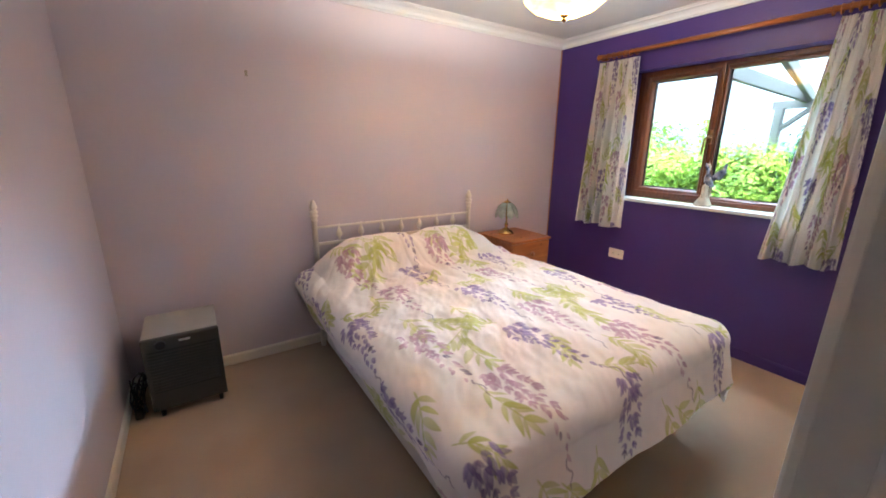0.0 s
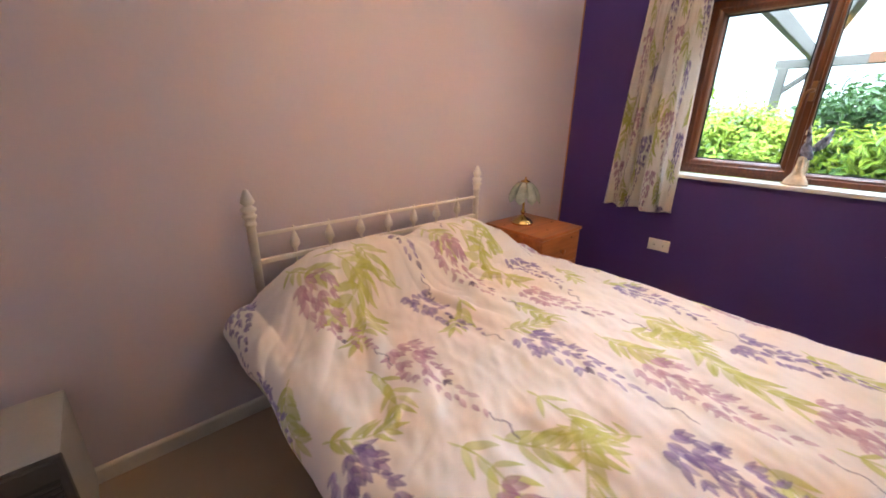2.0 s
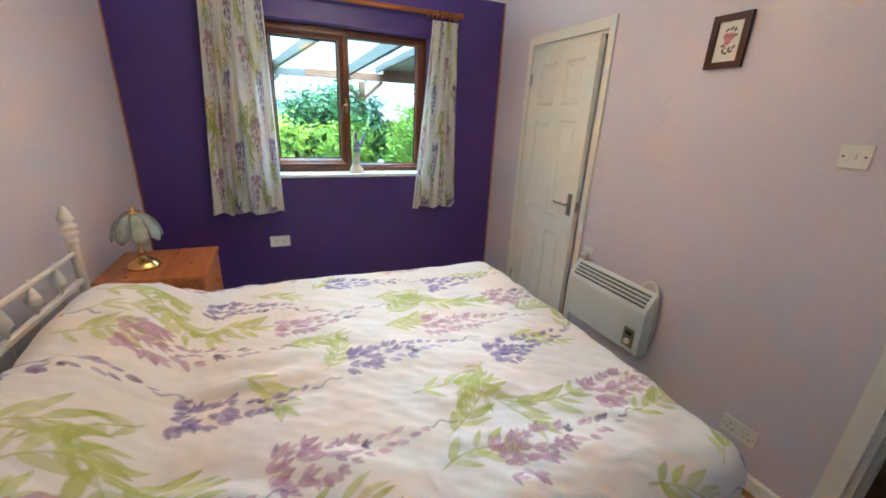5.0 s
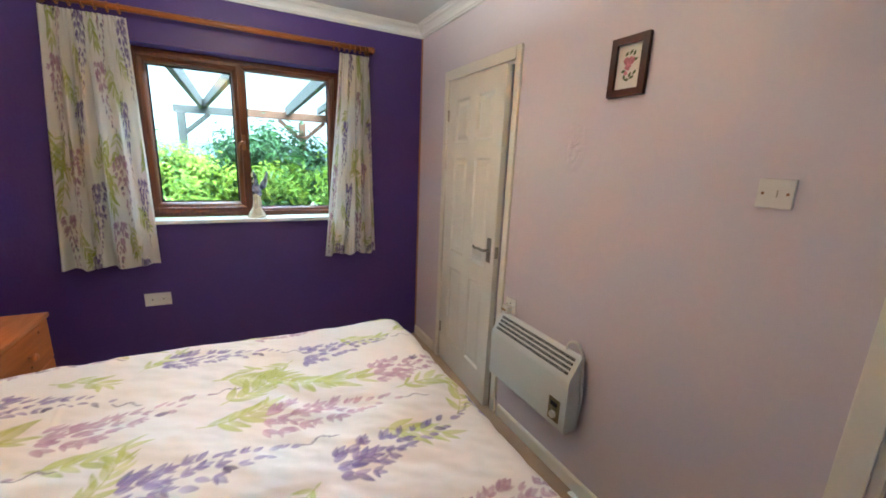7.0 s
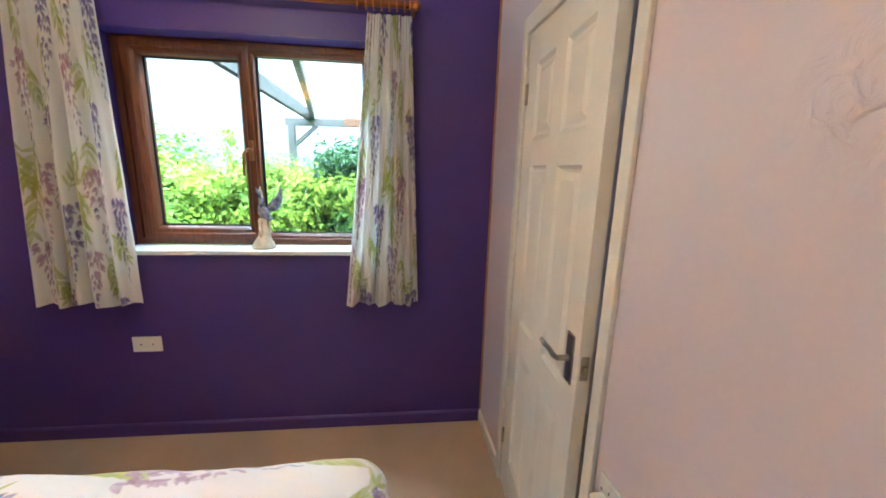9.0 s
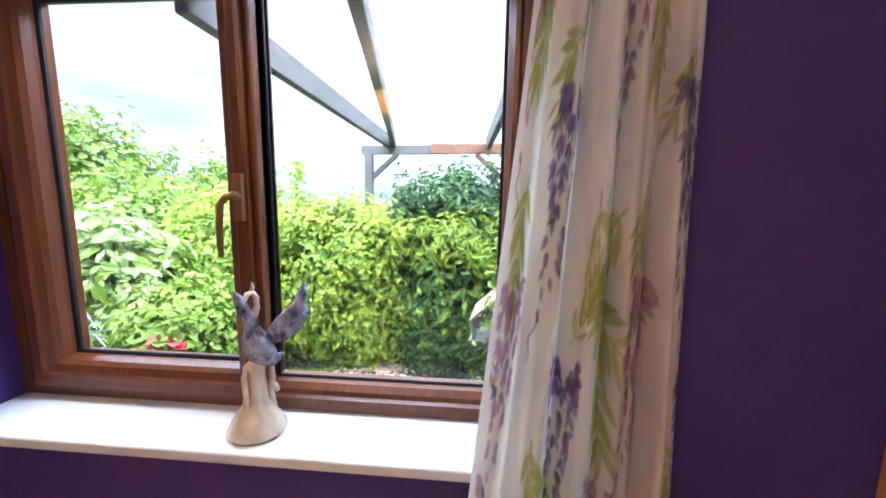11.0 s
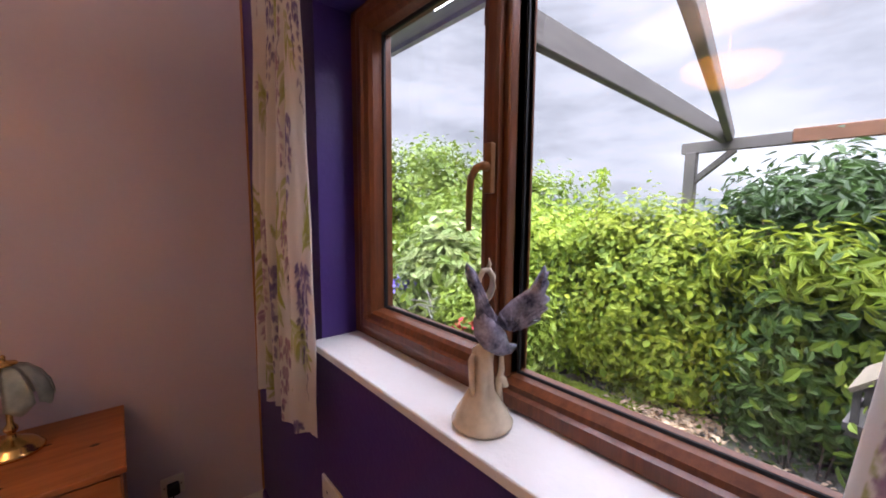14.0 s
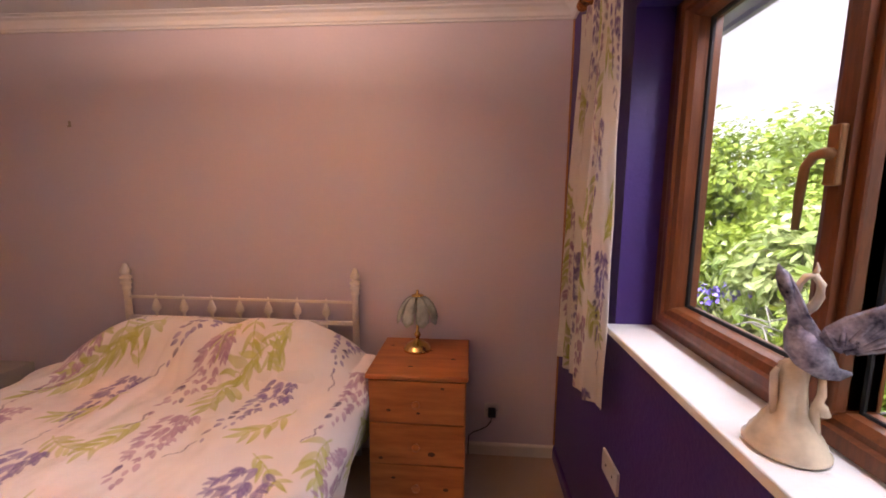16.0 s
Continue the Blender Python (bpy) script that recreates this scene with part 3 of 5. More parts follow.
for k in range(8):
    bm = bmesh.new()
    pr = [(0.026, 0.298), (0.055, 0.285), (0.082, 0.255), (0.100, 0.215), (0.107, 0.180), (0.106, 0.165)]
    cols = []
    for q in range(7):
        f = q / 6
        a = 2 * math.pi * (k + 0.06 + f * 0.88) / 8
        scal = 0.012 * math.cos((f - 0.5) * math.pi * 2)
        cols.append([bm.verts.new((2.466 + r * math.cos(a) * (1 + 0.04 * math.cos((f - .5) * math.pi)), 2.688 + r * math.sin(a) * (1 + 0.04 * math.cos((f - .5) * math.pi)), NZ + h - (scal if i == 5 else 0))) for i, (r, h) in enumerate(pr)])
    for a_, b_ in zip(cols, cols[1:]):
        for i in range(5):
            bm.faces.new((a_[i], a_[i + 1], b_[i + 1], b_[i]))
    bmesh.ops.solidify(bm, geom=bm.faces[:], thickness=0.003)
    part("shade_panel", bm, M_SHADE, lamp, "pale green frosted glass petal" if k == 0 else "", smooth=True)
part("shade_cap", lathe([(0.030, 0.294), (0.033, 0.298), (0.031, 0.303), (0.012, 0.308), (0.006, 0.315), (0.008, 0.322), (0.003, 0.33)], 20, pose(2.466, 2.688, NZ)), M_BRASS, lamp, smooth=True)

# ---- dehumidifier ----
dh = thing("dehumidifier", (-0.16, 2.63, 0), "dark grey louvred dehumidifier with light grey top on castors", "dehumidifier")
HX0, HX1, HY0, HY1 = -0.345, 0.018, 2.445, 2.82
part("casing", boxes((HX0, HX1, HY0 + 0.02, HY1, 0.055, 0.495), bevel=0.008), M_GREYTOP, dh)
part("front_panel", boxes((HX0 - 0.002, HX1 + 0.002, HY0, HY0 + 0.03, 0.05, 0.49), bevel=0.008), M_GREY, dh, "dark grey front panel")
part("control_strip", boxes((HX0 + 0.01, HX1 - 0.01, HY0 - 0.003, HY0 + 0.002, 0.425, 0.482), bevel=0.001), M_GREY, dh)
part("control_knob", lathe([(0.026, 0), (0.026, 0.012), (0.022, 0.016)], 20, pose(HX0 + 0.085, HY0 - 0.003, 0.452, 90)), M_BLACK, dh)
part("badge", boxes((HX0 + 0.17, HX0 + 0.225, HY0 - 0.0045, HY0 - 0.0025, 0.452, 0.464)), M_PLASTIC, dh, "small silver badge")
part("louvre_recess", boxes((HX0 + 0.018, HX1 - 0.018, HY0 - 0.0015, HY0 + 0.002, 0.165, 0.418)), M_SLOT, dh)
for k in range(13):
    part("louvre", boxes((HX0 + 0.02, HX1 - 0.02, HY0 - 0.008, HY0 + 0.004, 0.175 + k * 0.0185, 0.184 + k * 0.0185), bevel=0.002, seg=1), M_GREY, dh)
for cx in (HX0 + 0.04, HX1 - 0.035):
    for cy in (HY0 + 0.03, HY1 - 0.04):
        part("castor", lathe([(0.012, -0.012), (0.024, -0.010), (0.026, 0), (0.024, 0.010), (0.012, 0.012)], 14, pose(cx, cy, 0.026, 0, 90)), M_BLACK, dh)
        part("castor_stem", boxes((cx - 0.01, cx + 0.01, cy - 0.01, cy + 0.01, 0.03, 0.056)), M_BLACK, dh)

# ---- panel heater ----
M_BRASSY = mat("dull_gold_panel", (0.30, 0.24, 0.13), 0.4, 0.7, vary=0.2, scale=40, bump=0.05)
he = thing("panel_heater", (1.665, YS + 0.05, 0.352), "white wall-mounted electric panel heater with slotted sloping top", "heater")
X0, X1 = 1.368, 1.965
prof = [(YS + 0.018, 0.352), (YS + 0.094, 0.352), (YS + 0.10, 0.362), (YS + 0.10, 0.615), (YS + 0.094, 0.632), (YS + 0.040, 0.722), (YS + 0.030, 0.728), (YS + 0.018, 0.728)]
bm = bmesh.new()
ends = [[bm.verts.new((x, y, z)) for y, z in prof] for x in (X0, X1)]
for i in range(len(prof)):
    bm.faces.new((ends[0][i], ends[0][(i + 1) % len(prof)], ends[1][(i + 1) % len(prof)], ends[1][i]))
bm.faces.new(ends[0]); bm.faces.new(ends[1][::-1])
bmesh.ops.recalc_face_normals(bm, faces=bm.faces)
bmesh.ops.bevel(bm, geom=[e for e in bm.edges if e.verts[0].co.x != e.verts[1].co.x or e.is_boundary], offset=0.003, segments=2, affect="EDGES")
body = part("heater_body", bm, M_HEATER, he)
sl = (Vector((0, YS + 0.040, 0.722)) - Vector((0, YS + 0.094, 0.632)))
nrm = Vector((0, sl.z, -sl.y)).normalized()
for k in range(4):
    bm = bmesh.new()
    p0 = Vector((0, YS + 0.094, 0.632)) + sl * (0.10 + 0.22 * k)
    p1 = p0 + sl * 0.14
    for q in range(46):
        xa = X0 + 0.025 + q * (X1 - X0 - 0.05) / 46
        xb = xa + 0.0095
        vs = [bm.verts.new(Vector((x, 0, 0)) + p + nrm * 0.0012) for x, p in ((xa, p0), (xb, p0), (xb, p1), (xa, p1))]
        bm.faces.new(vs)
    tagged(part("grille", bm, M_SLOT, body), kind="stuff")
part("control_panel", boxes((X0 + 0.035, X0 + 0.105, YS + 0.0985, YS + 0.1025, 0.385, 0.50), bevel=0.001), M_BRASSY, he, "small metallic control panel")
part("control_dial", lathe([(0.018, 0), (0.017, 0.012), (0.013, 0.014)], 18, pose(X0 + 0.07, YS + 0.1025, 0.42, -90)), M_PLASTIC, he)
part("control_switch", boxes((X0 + 0.05, X0 + 0.09, YS + 0.102, YS + 0.107, 0.462, 0.482), bevel=0.001), M_BLACK, he)
for bx in (X0 + 0.08, X1 - 0.11):
    part("bracket", boxes((bx, bx + 0.03, YS, YS + 0.02, 0.38, 0.70)), M_METAL, he)
loop = [(X0 + 0.052 + 0.048 * math.cos(a), YS + 0.030, 0.715 + 0.064 * math.sin(a)) for a in [math.pi * q / 14 for q in range(15)]]
cable = tube(loop + [(X0 - 0.006, YS + 0.028, 0.64), (X0 - 0.010, YS + 0.022, 0.52), (X0 + 0.010, YS + 0.012, 0.37)], 0.007)
part("cable", cable, M_PLASTIC, he, "white mains cable loop", smooth=True)
he.matrix_basis = Matrix.Translation((0, 0, -0.028)) @ he.matrix_basis

# ---- curtains ----


def curtain_point(y0t, y1t, y0b, y1b, zt, zb, f, g, seed):
    """f across 0..1, g down 0..1: gathered at the top, soft uneven folds below."""
    w = g ** 1.1
    ph = seed + 1.6 * noise.noise(Vector((f * 2.2, g * 0.5, seed)))
    ff = f + 0.030 * noise.noise(Vector((f * 5.0, seed, g * 0.4)))
    y = (y0t + (y1t - y0t) * ff) * (1 - w) + (y0b + (y1b - y0b) * ff) * w
    low = min(1.0, g * 1.8)
    fold = math.sin(ff * 2 * math.pi * 4.6 + ph) + 0.45 * math.sin(ff * 2 * math.pi * 8.3 + 2 * ph + 1.5 * g)
    x = 3.175 + (0.007 + 0.020 * low) * fold * (0.8 + 0.4 * noise.noise(Vector((f * 4, g * 1.2, seed + 2)))) + 0.006 * noise.noise(Vector((f * 11, g * 5, seed + 5)))
    x += 0.007 * math.sin(f * 2 * math.pi * 17 + seed) * math.exp(-g * 9)
    return Vector((min(x, 3.250), y, zt + (zb - zt) * g + 0.010 * math.sin(f * 2 * math.pi * 2.3 + ph) * g))


CURT = {"left": (1.990, 2.345, 1.972, 2.435, 2.240, 0.818, 0.4), "right": (0.608, 0.815, 0.560, 0.945, 2.240, 0.806, 2.1)}
pole = thing("curtain_pole", (3.16, 1.45, 2.28), "varnished wooden curtain pole with turned finials and rings", "curtain pole")
part("rod", tube([(3.165, 0.62, 2.285), (3.165, 2.33, 2.285)], 0.0165, 16), M_ROD, pole, smooth=True)
FIN = [(0.017, 0), (0.021, 0.004), (0.021, 0.012), (0.014, 0.016), (0.022, 0.028), (0.024, 0.036), (0.018, 0.046), (0.008, 0.052), (0.001, 0.054)]
part("finial", lathe(FIN, 18, pose(3.165, 2.33, 2.285, -90)), M_ROD, pole, smooth=True)
part("finial", lathe(FIN, 18, pose(3.165, 0.62, 2.285, 90)), M_ROD, pole, smooth=True)

# ---- ceiling lamp ----
LX, LY = 1.68, 1.50
cl = thing("ceiling_light", (LX, LY, ZC), "amber glass bowl pendant light, switched on", "ceiling light")
M_AMBER = bpy.data.materials.new("amber_glass")
M_AMBER.use_nodes = True
ab = M_AMBER.node_tree.nodes["Principled BSDF"]
ab.inputs["Base Color"].default_value = (0.70, 0.36, 0.06, 1)
ab.inputs["Roughness"].default_value = 0.35
ab.inputs["Transmission Weight"].default_value = 0.0
_an, _al = M_AMBER.node_tree.nodes, M_AMBER.node_tree.links
_at, _am, _ano = _an.new("ShaderNodeBsdfTranslucent"), _an.new("ShaderNodeMixShader"), _an.new("ShaderNodeTexNoise")
_ano.inputs["Scale"].default_value, _ano.inputs["Detail"].default_value = 9.0, 4
_arp = _an.new("ShaderNodeValToRGB")
_arp.color_ramp.elements[0].position, _arp.color_ramp.elements[0].color = 0.35, (0.60, 0.27, 0.035, 1)
_arp.color_ramp.elements[1].position, _arp.color_ramp.elements[1].color = 0.65, (0.80, 0.48, 0.12, 1)
_al.new(_ano.outputs["Fac"], _arp.inputs["Fac"])
_al.new(_arp.outputs["Color"], _at.inputs["Color"])
_am.inputs["Fac"].default_value = 0.5
_al.new(ab.outputs["BSDF"], _am.inputs[1])
_al.new(_at.outputs["BSDF"], _am.inputs[2])
_al.new(_am.outputs["Shader"], _an["Material Output"].inputs["Surface"])
bowl = [(0.02, 2.155), (0.10, 2.165), (0.16, 2.19), (0.20, 2.225), (0.212, 2.255), (0.218, 2.262)]
bowl_bm = lathe(bowl, 36, pose(LX, LY, 0))
bowl_bm.faces.ensure_lookup_table()
bmesh.ops.delete(bowl_bm, geom=[bowl_bm.faces[-1]], context="FACES_ONLY")
part("bowl", bowl_bm, M_AMBER, cl, "mottled amber glass bowl", smooth=True)
part("finial", lathe([(0.001, 2.125), (0.008, 2.13), (0.012, 2.14), (0.008, 2.148), (0.022, 2.154), (0.02, 2.16)], 16, pose(LX, LY, 0)), M_BRASS, cl, smooth=True)
part("stem", lathe([(0.006, 2.162), (0.006, 2.48), (0.05, 2.49), (0.055, ZC)], 16, pose(LX, LY, 0)), M_BRASS, cl, smooth=True)
bulb = new("bulb_light", bpy.data.lights.new("bulb_light", "POINT"))
bulb.data.energy, bulb.data.color, bulb.data.shadow_soft_size = 31, (1.0, 0.75, 0.55), 0.03
bulb.matrix_world = pose(LX + 0.06, LY, 2.262)

# ---- pillows and the printed cotton ----
pil_bm = bmesh.new()
bmesh.ops.create_uvsphere(pil_bm, u_segments=40, v_segments=20, radius=1)
for v in pil_bm.verts:
    c = v.co
    k = 1 - 0.10 * (abs(c.x) * abs(c.y)) ** 0.5
    sx = math.copysign(abs(c.x) ** 0.45, c.x) * k
    sy = math.copysign(abs(c.y) ** 0.5, c.y) * k
    v.co = Vector((0.35 * sx, 0.235 * sy, 0.085 * c.z * (1 - 0.55 * max(abs(sx), abs(sy)) ** 6)))
pillow = tagged(part("pillow", pil_bm, M_SHEET, None, smooth=True), "white cotton pillow tucked under the duvet", "pillow", group="pillows on the bed")
pillow.matrix_basis = pose(1.055, 2.548, 0.674, 7, 0, 2)
copy_thing(pillow, pose(1.76, 2.535, 0.672, 7, 0, -3))


class Print:
    """Collects petal and leaf outlines in cloth coordinates and lays them on a surface."""

    def __init__(self):
        self.sets = {"purple": [], "pink": [], "green": [], "stem": []}

    def leaf(self, key, u, v, ang, length, width, curve=0.0):
        self.sets[key].append((u, v, ang, length, width, curve))

    def raceme(self, rnd, u, v, ang, size, key):
        """A hanging cluster: fanned florets, wide at its head, narrowing to buds and a curled thread."""
        bend = rnd.uniform(-0.16, 0.16)
        tiers = 13

        def at(f, w):
            a = ang + bend * f
            return u + size * f * math.cos(a) - w * math.sin(a), v + size * f * math.sin(a) + w * math.cos(a), a
        for k in range(tiers):
            f = (k + rnd.uniform(-0.2, 0.2)) / tiers
            f = max(0.0, f)
            half = size * 0.165 * (1 - f) ** 0.75 * (0.75 + 0.25 * min(1.0, f * 6))
            n = 1 + int(round(3.2 * (1 - f) ** 1.2))
            for q in range(n):
                w = half * ((2 * (q + 0.5) / n - 1) + rnd.uniform(-0.22, 0.22)) if n > 1 else half * rnd.uniform(-0.8, 0.8)
                pu, pv, a = at(f + rnd.uniform(-0.02, 0.02), w)
                d = a + 0.75 * w / max(half, 1e-4) + rnd.uniform(-0.25, 0.25)
                ln = size * (0.125 - 0.062 * f) * rnd.uniform(0.8, 1.2)
                tone = key if rnd.random() < 0.86 else ("stem" if f > 0.45 else key)
                if f < 0.62:
                    for o, g in ((0.0, 1.0), (0.55, 0.78), (-0.55, 0.78)):
                        if o and rnd.random() < 0.25:
                            continue
                        self.leaf(tone, pu, pv, d + o + rnd.uniform(-0.1, 0.1), ln * g, ln * g * rnd.uniform(0.34, 0.48), rnd.uniform(-0.2, 0.2))
                else:
                    self.leaf(tone, pu, pv, d, ln, ln * rnd.uniform(0.42, 0.58), rnd.uniform(-0.15, 0.15))
        for k in range(8):
            pu, pv, a = at(0.96 + 0.028 * k, size * 0.018 * math.sin(k * 1.1))
            self.leaf("stem", pu, pv, a + 0.5 * math.cos(k * 1.1), size * 0.05, size * 0.014)

    def frond(self, rnd, u, v, ang, size):
        """A spray of long pointed leaflets along a bent stalk."""
        n = rnd.choice((5, 6, 7))
        bend = rnd.uniform(-1.0, 1.0)
        pu, pv = u, v
        for k in range(n):
            f = (k + 0.5) / n
            a = ang + bend * (f - 0.3)
            self.leaf("green", pu, pv, a, size * 1.25 / n, size * 0.035)
            pu, pv = pu + size * 0.95 / n * math.cos(a), pv + size * 0.95 / n * math.sin(a)
            for side in (-1, 1):
                if rnd.random() < 0.14:
                    continue
                ln = size * rnd.uniform(0.36, 0.50) * (1.05 - 0.5 * abs(f - 0.4))
                self.leaf("green", pu, pv, a + side * rnd.uniform(0.55, 0.95), ln, ln * rnd.uniform(0.20, 0.32), -side * rnd.uniform(0.0, 0.25))
        self.leaf("green", pu, pv, a, size * 0.4, size * 0.10, rnd.uniform(-0.2, 0.2))

    def repeat(self, rnd, u0, v0, u1, v1, scale=1.0):
        """The printed repeat: two violet and two mauve clusters among leaf sprays, laid side by side."""
        cu, cv = 0.73 * scale, 1.04 * scale
        for i in range(int((u1 - u0) / cu) + 3):
            for j in range(int((v1 - v0) / cv) + 3):
                u, v = u0 + (i - 1) * cu, v0 + (j - 1) * cv
                for key, du, dv in (("purple", 0.0, 0.0), ("purple", 0.14, 0.53), ("pink", -0.28, 0.26), ("pink", 0.33, 0.86)):
                    self.raceme(rnd, u + du * scale + rnd.uniform(-0.02, 0.02), v + dv * scale + rnd.uniform(-0.02, 0.02), math.pi / 2 + rnd.uniform(-0.14, 0.14), 0.45 * scale * rnd.uniform(0.92, 1.06), key)
                for du, dv, a, z in ((-0.10, 0.70, 0.1, 0.24), (-0.22, 0.97, 0.15, 0.26), (-0.30, 0.74, -0.6, 0.25), (0.33, 0.29, 0.1, 0.22), (0.33, 0.68, -0.2, 0.22), (0.13, 0.16, 0.5, 0.22),
                                     (-0.13, -0.14, 0.9, 0.24), (0.10, 0.44, -0.9, 0.18), (-0.02, 1.0, 2.6, 0.17)):
                    self.frond(rnd, u + du * scale, v + dv * scale, math.pi / 2 + a + rnd.uniform(-0.2, 0.2), z * scale)

    def dye(self, us, vs, ground, seed):
        """Colours of the cloth at a grid of cloth coordinates: watercolour strokes over the plain ground."""
        r = np.random.RandomState(seed)
        col = np.tile(np.array(ground, float), (len(vs), len(us), 1))
        inks = {"green": ((0.40, 0.45, 0.05), (0.64, 0.68, 0.22)), "pink": ((0.36, 0.18, 0.33), (0.68, 0.50, 0.60)),
                "purple": ((0.12, 0.075, 0.30), (0.44, 0.35, 0.63)), "stem": ((0.06, 0.035, 0.13), (0.17, 0.11, 0.26))}
        uu, vv = np.meshgrid(us, vs)
        wash = np.zeros_like(uu)
        for _ in range(7):
            fu, fv, ph = r.uniform(-9, 9), r.uniform(-9, 9), r.uniform(0, 6.28)
            wash += np.sin(uu * fu + vv * fv + ph)
        wash = np.clip(wash / 4.5, 0, 1)[..., None] * 0.5
        col = col * (1 - wash) + col * np.array((0.97, 0.88, 0.88)) * wash
        for key in ("green", "pink", "purple", "stem"):
            for u, v, ang, length, width, curve in self.sets[key]:
                i0, i1 = np.searchsorted(us, (u - length, u + length))
                j0, j1 = np.searchsorted(vs, (v - length, v + length))
                if i0 >= i1 or j0 >= j1:
                    continue
                du, dv = np.meshgrid(us[i0:i1] - u, vs[j0:j1] - v)
                along = (du * math.cos(ang) + dv * math.sin(ang)) / length
                across = -du * math.sin(ang) + dv * math.cos(ang) - curve * length * along * along
                f = np.clip(along, 0, 1)
                half = width / 2 * np.sin(np.pi * f ** 0.75) ** 0.8
                edge = np.clip((half - np.abs(across)) / 0.004 + 0.4, 0, 1) * ((along > 0) & (along < 1))
                dark, pale = (np.array(q) for q in inks[key])
                k = r.uniform(0, 1)
                pool = np.clip(1 - (half - np.abs(across)) / 0.006, 0, 1)[..., None]
                ink = dark + (pale - dark) * np.clip(k * 0.55 + 0.6 * (1 - f[..., None]) * r.uniform(0.3, 1.0) - 0.35 * pool, 0, 1)
                strength = (edge * r.uniform(0.72, 1.0) * (0.62 + 0.38 * f if r.rand() < 0.6 else 1 - 0.3 * f))[..., None]
                col[j0:j1, i0:i1] = col[j0:j1, i0:i1] * (1 - strength) + ink * strength
        return col


def dyed(mesh, colours):
    """Stores the print on the cloth's points."""
    at = mesh.attributes.new("print", "FLOAT_COLOR", "POINT")
    flat = np.concatenate([colours.reshape(-1, 3), np.ones((colours.shape[0] * colours.shape[1], 1))], axis=1)
    at.data.foreach_set("color", flat.astype(np.float32).ravel())


def print_on(m):
    """Lets a cotton material show the print under its own weave and shading."""
    n, l = m.node_tree.nodes, m.node_tree.links
    at = n.new("ShaderNodeAttribute")
    at.attribute_name = "print"
    ramp = n["Principled BSDF"].inputs["Base Color"].links[0].from_socket
    mix = n.new("ShaderNodeMix")
    mix.data_type, mix.blend_type = "RGBA", "MULTIPLY"
    mix.inputs["Factor"].default_value = 1.0
    l.new(ramp, mix.inputs[6])
    l.new(at.outputs["Color"], mix.inputs[7])
    l.new(mix.outputs[2], n["Principled BSDF"].inputs["Base Color"])
    for tr in [q for q in n if q.type == "BSDF_TRANSLUCENT"]:
        l.new(mix.outputs[2], tr.inputs["Color"])


def cloth(name, us, vs, place, colours, material):
    """A cloth mesh over a grid of cloth coordinates, with its print."""
    nu, nv = len(us), len(vs)
    verts = [tuple(place(u, v)) for v in vs for u in us]
    i = np.arange(nu * nv).reshape(nv, nu)
    faces = np.stack([i[:-1, :-1], i[1:, :-1], i[1:, 1:], i[:-1, 1:]], axis=-1).reshape(-1, 4)
    me = bpy.data.meshes.new(name)
    me.from_pydata(verts, [], faces.tolist())
    me.polygons.foreach_set("use_smooth", [True] * len(me.polygons))
    dyed(me, colours)
    me.materials.append(material)
    return new(name, me)


M_PRINTED = mat("printed_cotton", (0.97, 0.96, 0.95), 0.9, vary=0.03, scale=6, grain=700, bump=0.25, sheen=0.2)
print_on(M_PRINTED)
print_on(M_CURTAIN)

rnd = random.Random(11)
pr = Print()
pr.repeat(rnd, -0.95, -0.605, SMAX + 0.1, TMAX + 0.1)
us, vs = np.linspace(-SMAX, SMAX, 640), np.linspace(0, TMAX, 580)
duvet = tagged(cloth("duvet", us, vs, duvet_point, pr.dye(us, vs, (0.86, 0.83, 0.82), 5), M_PRINTED), "white duvet printed with lilac wisteria and lime leaves", "duvet")
sol = duvet.modifiers.new("thick", "SOLIDIFY")
sol.thickness, sol.offset = 0.018, -1

for key, c in CURT.items():
    pc = Print()
    rc = random.Random(21 if key == "left" else 33)
    L = c[4] - c[5]
    width = 1.25 if key == "left" else 0.95
    pc.repeat(rc, 0.1 if key == "left" else -0.05, 0.0, width, L, 0.86)

    def curt_place(u, v, c=c, L=L, width=width):
        return curtain_point(*c[:6], u / width, v / L, c[6])
    us, vs = np.linspace(0, width, 250), np.linspace(0, L, 360)
    hem = pc.dye(us, vs, (0.95, 0.94, 0.91), 8)
    hem[:, (us < 0.03) if key == "left" else (us > width - 0.03)] = (0.95, 0.95, 0.94)
    cu = tagged(cloth("curtain", us, vs, curt_place, hem, M_CURTAIN), "white gathered curtain printed with wisteria and lime leaves", "curtain", group="curtains at the window")
    sc_ = cu.modifiers.new("thick", "SOLIDIFY")
    sc_.thickness, sc_.offset = 0.003, 0

# ---- sockets, switch, picture ----


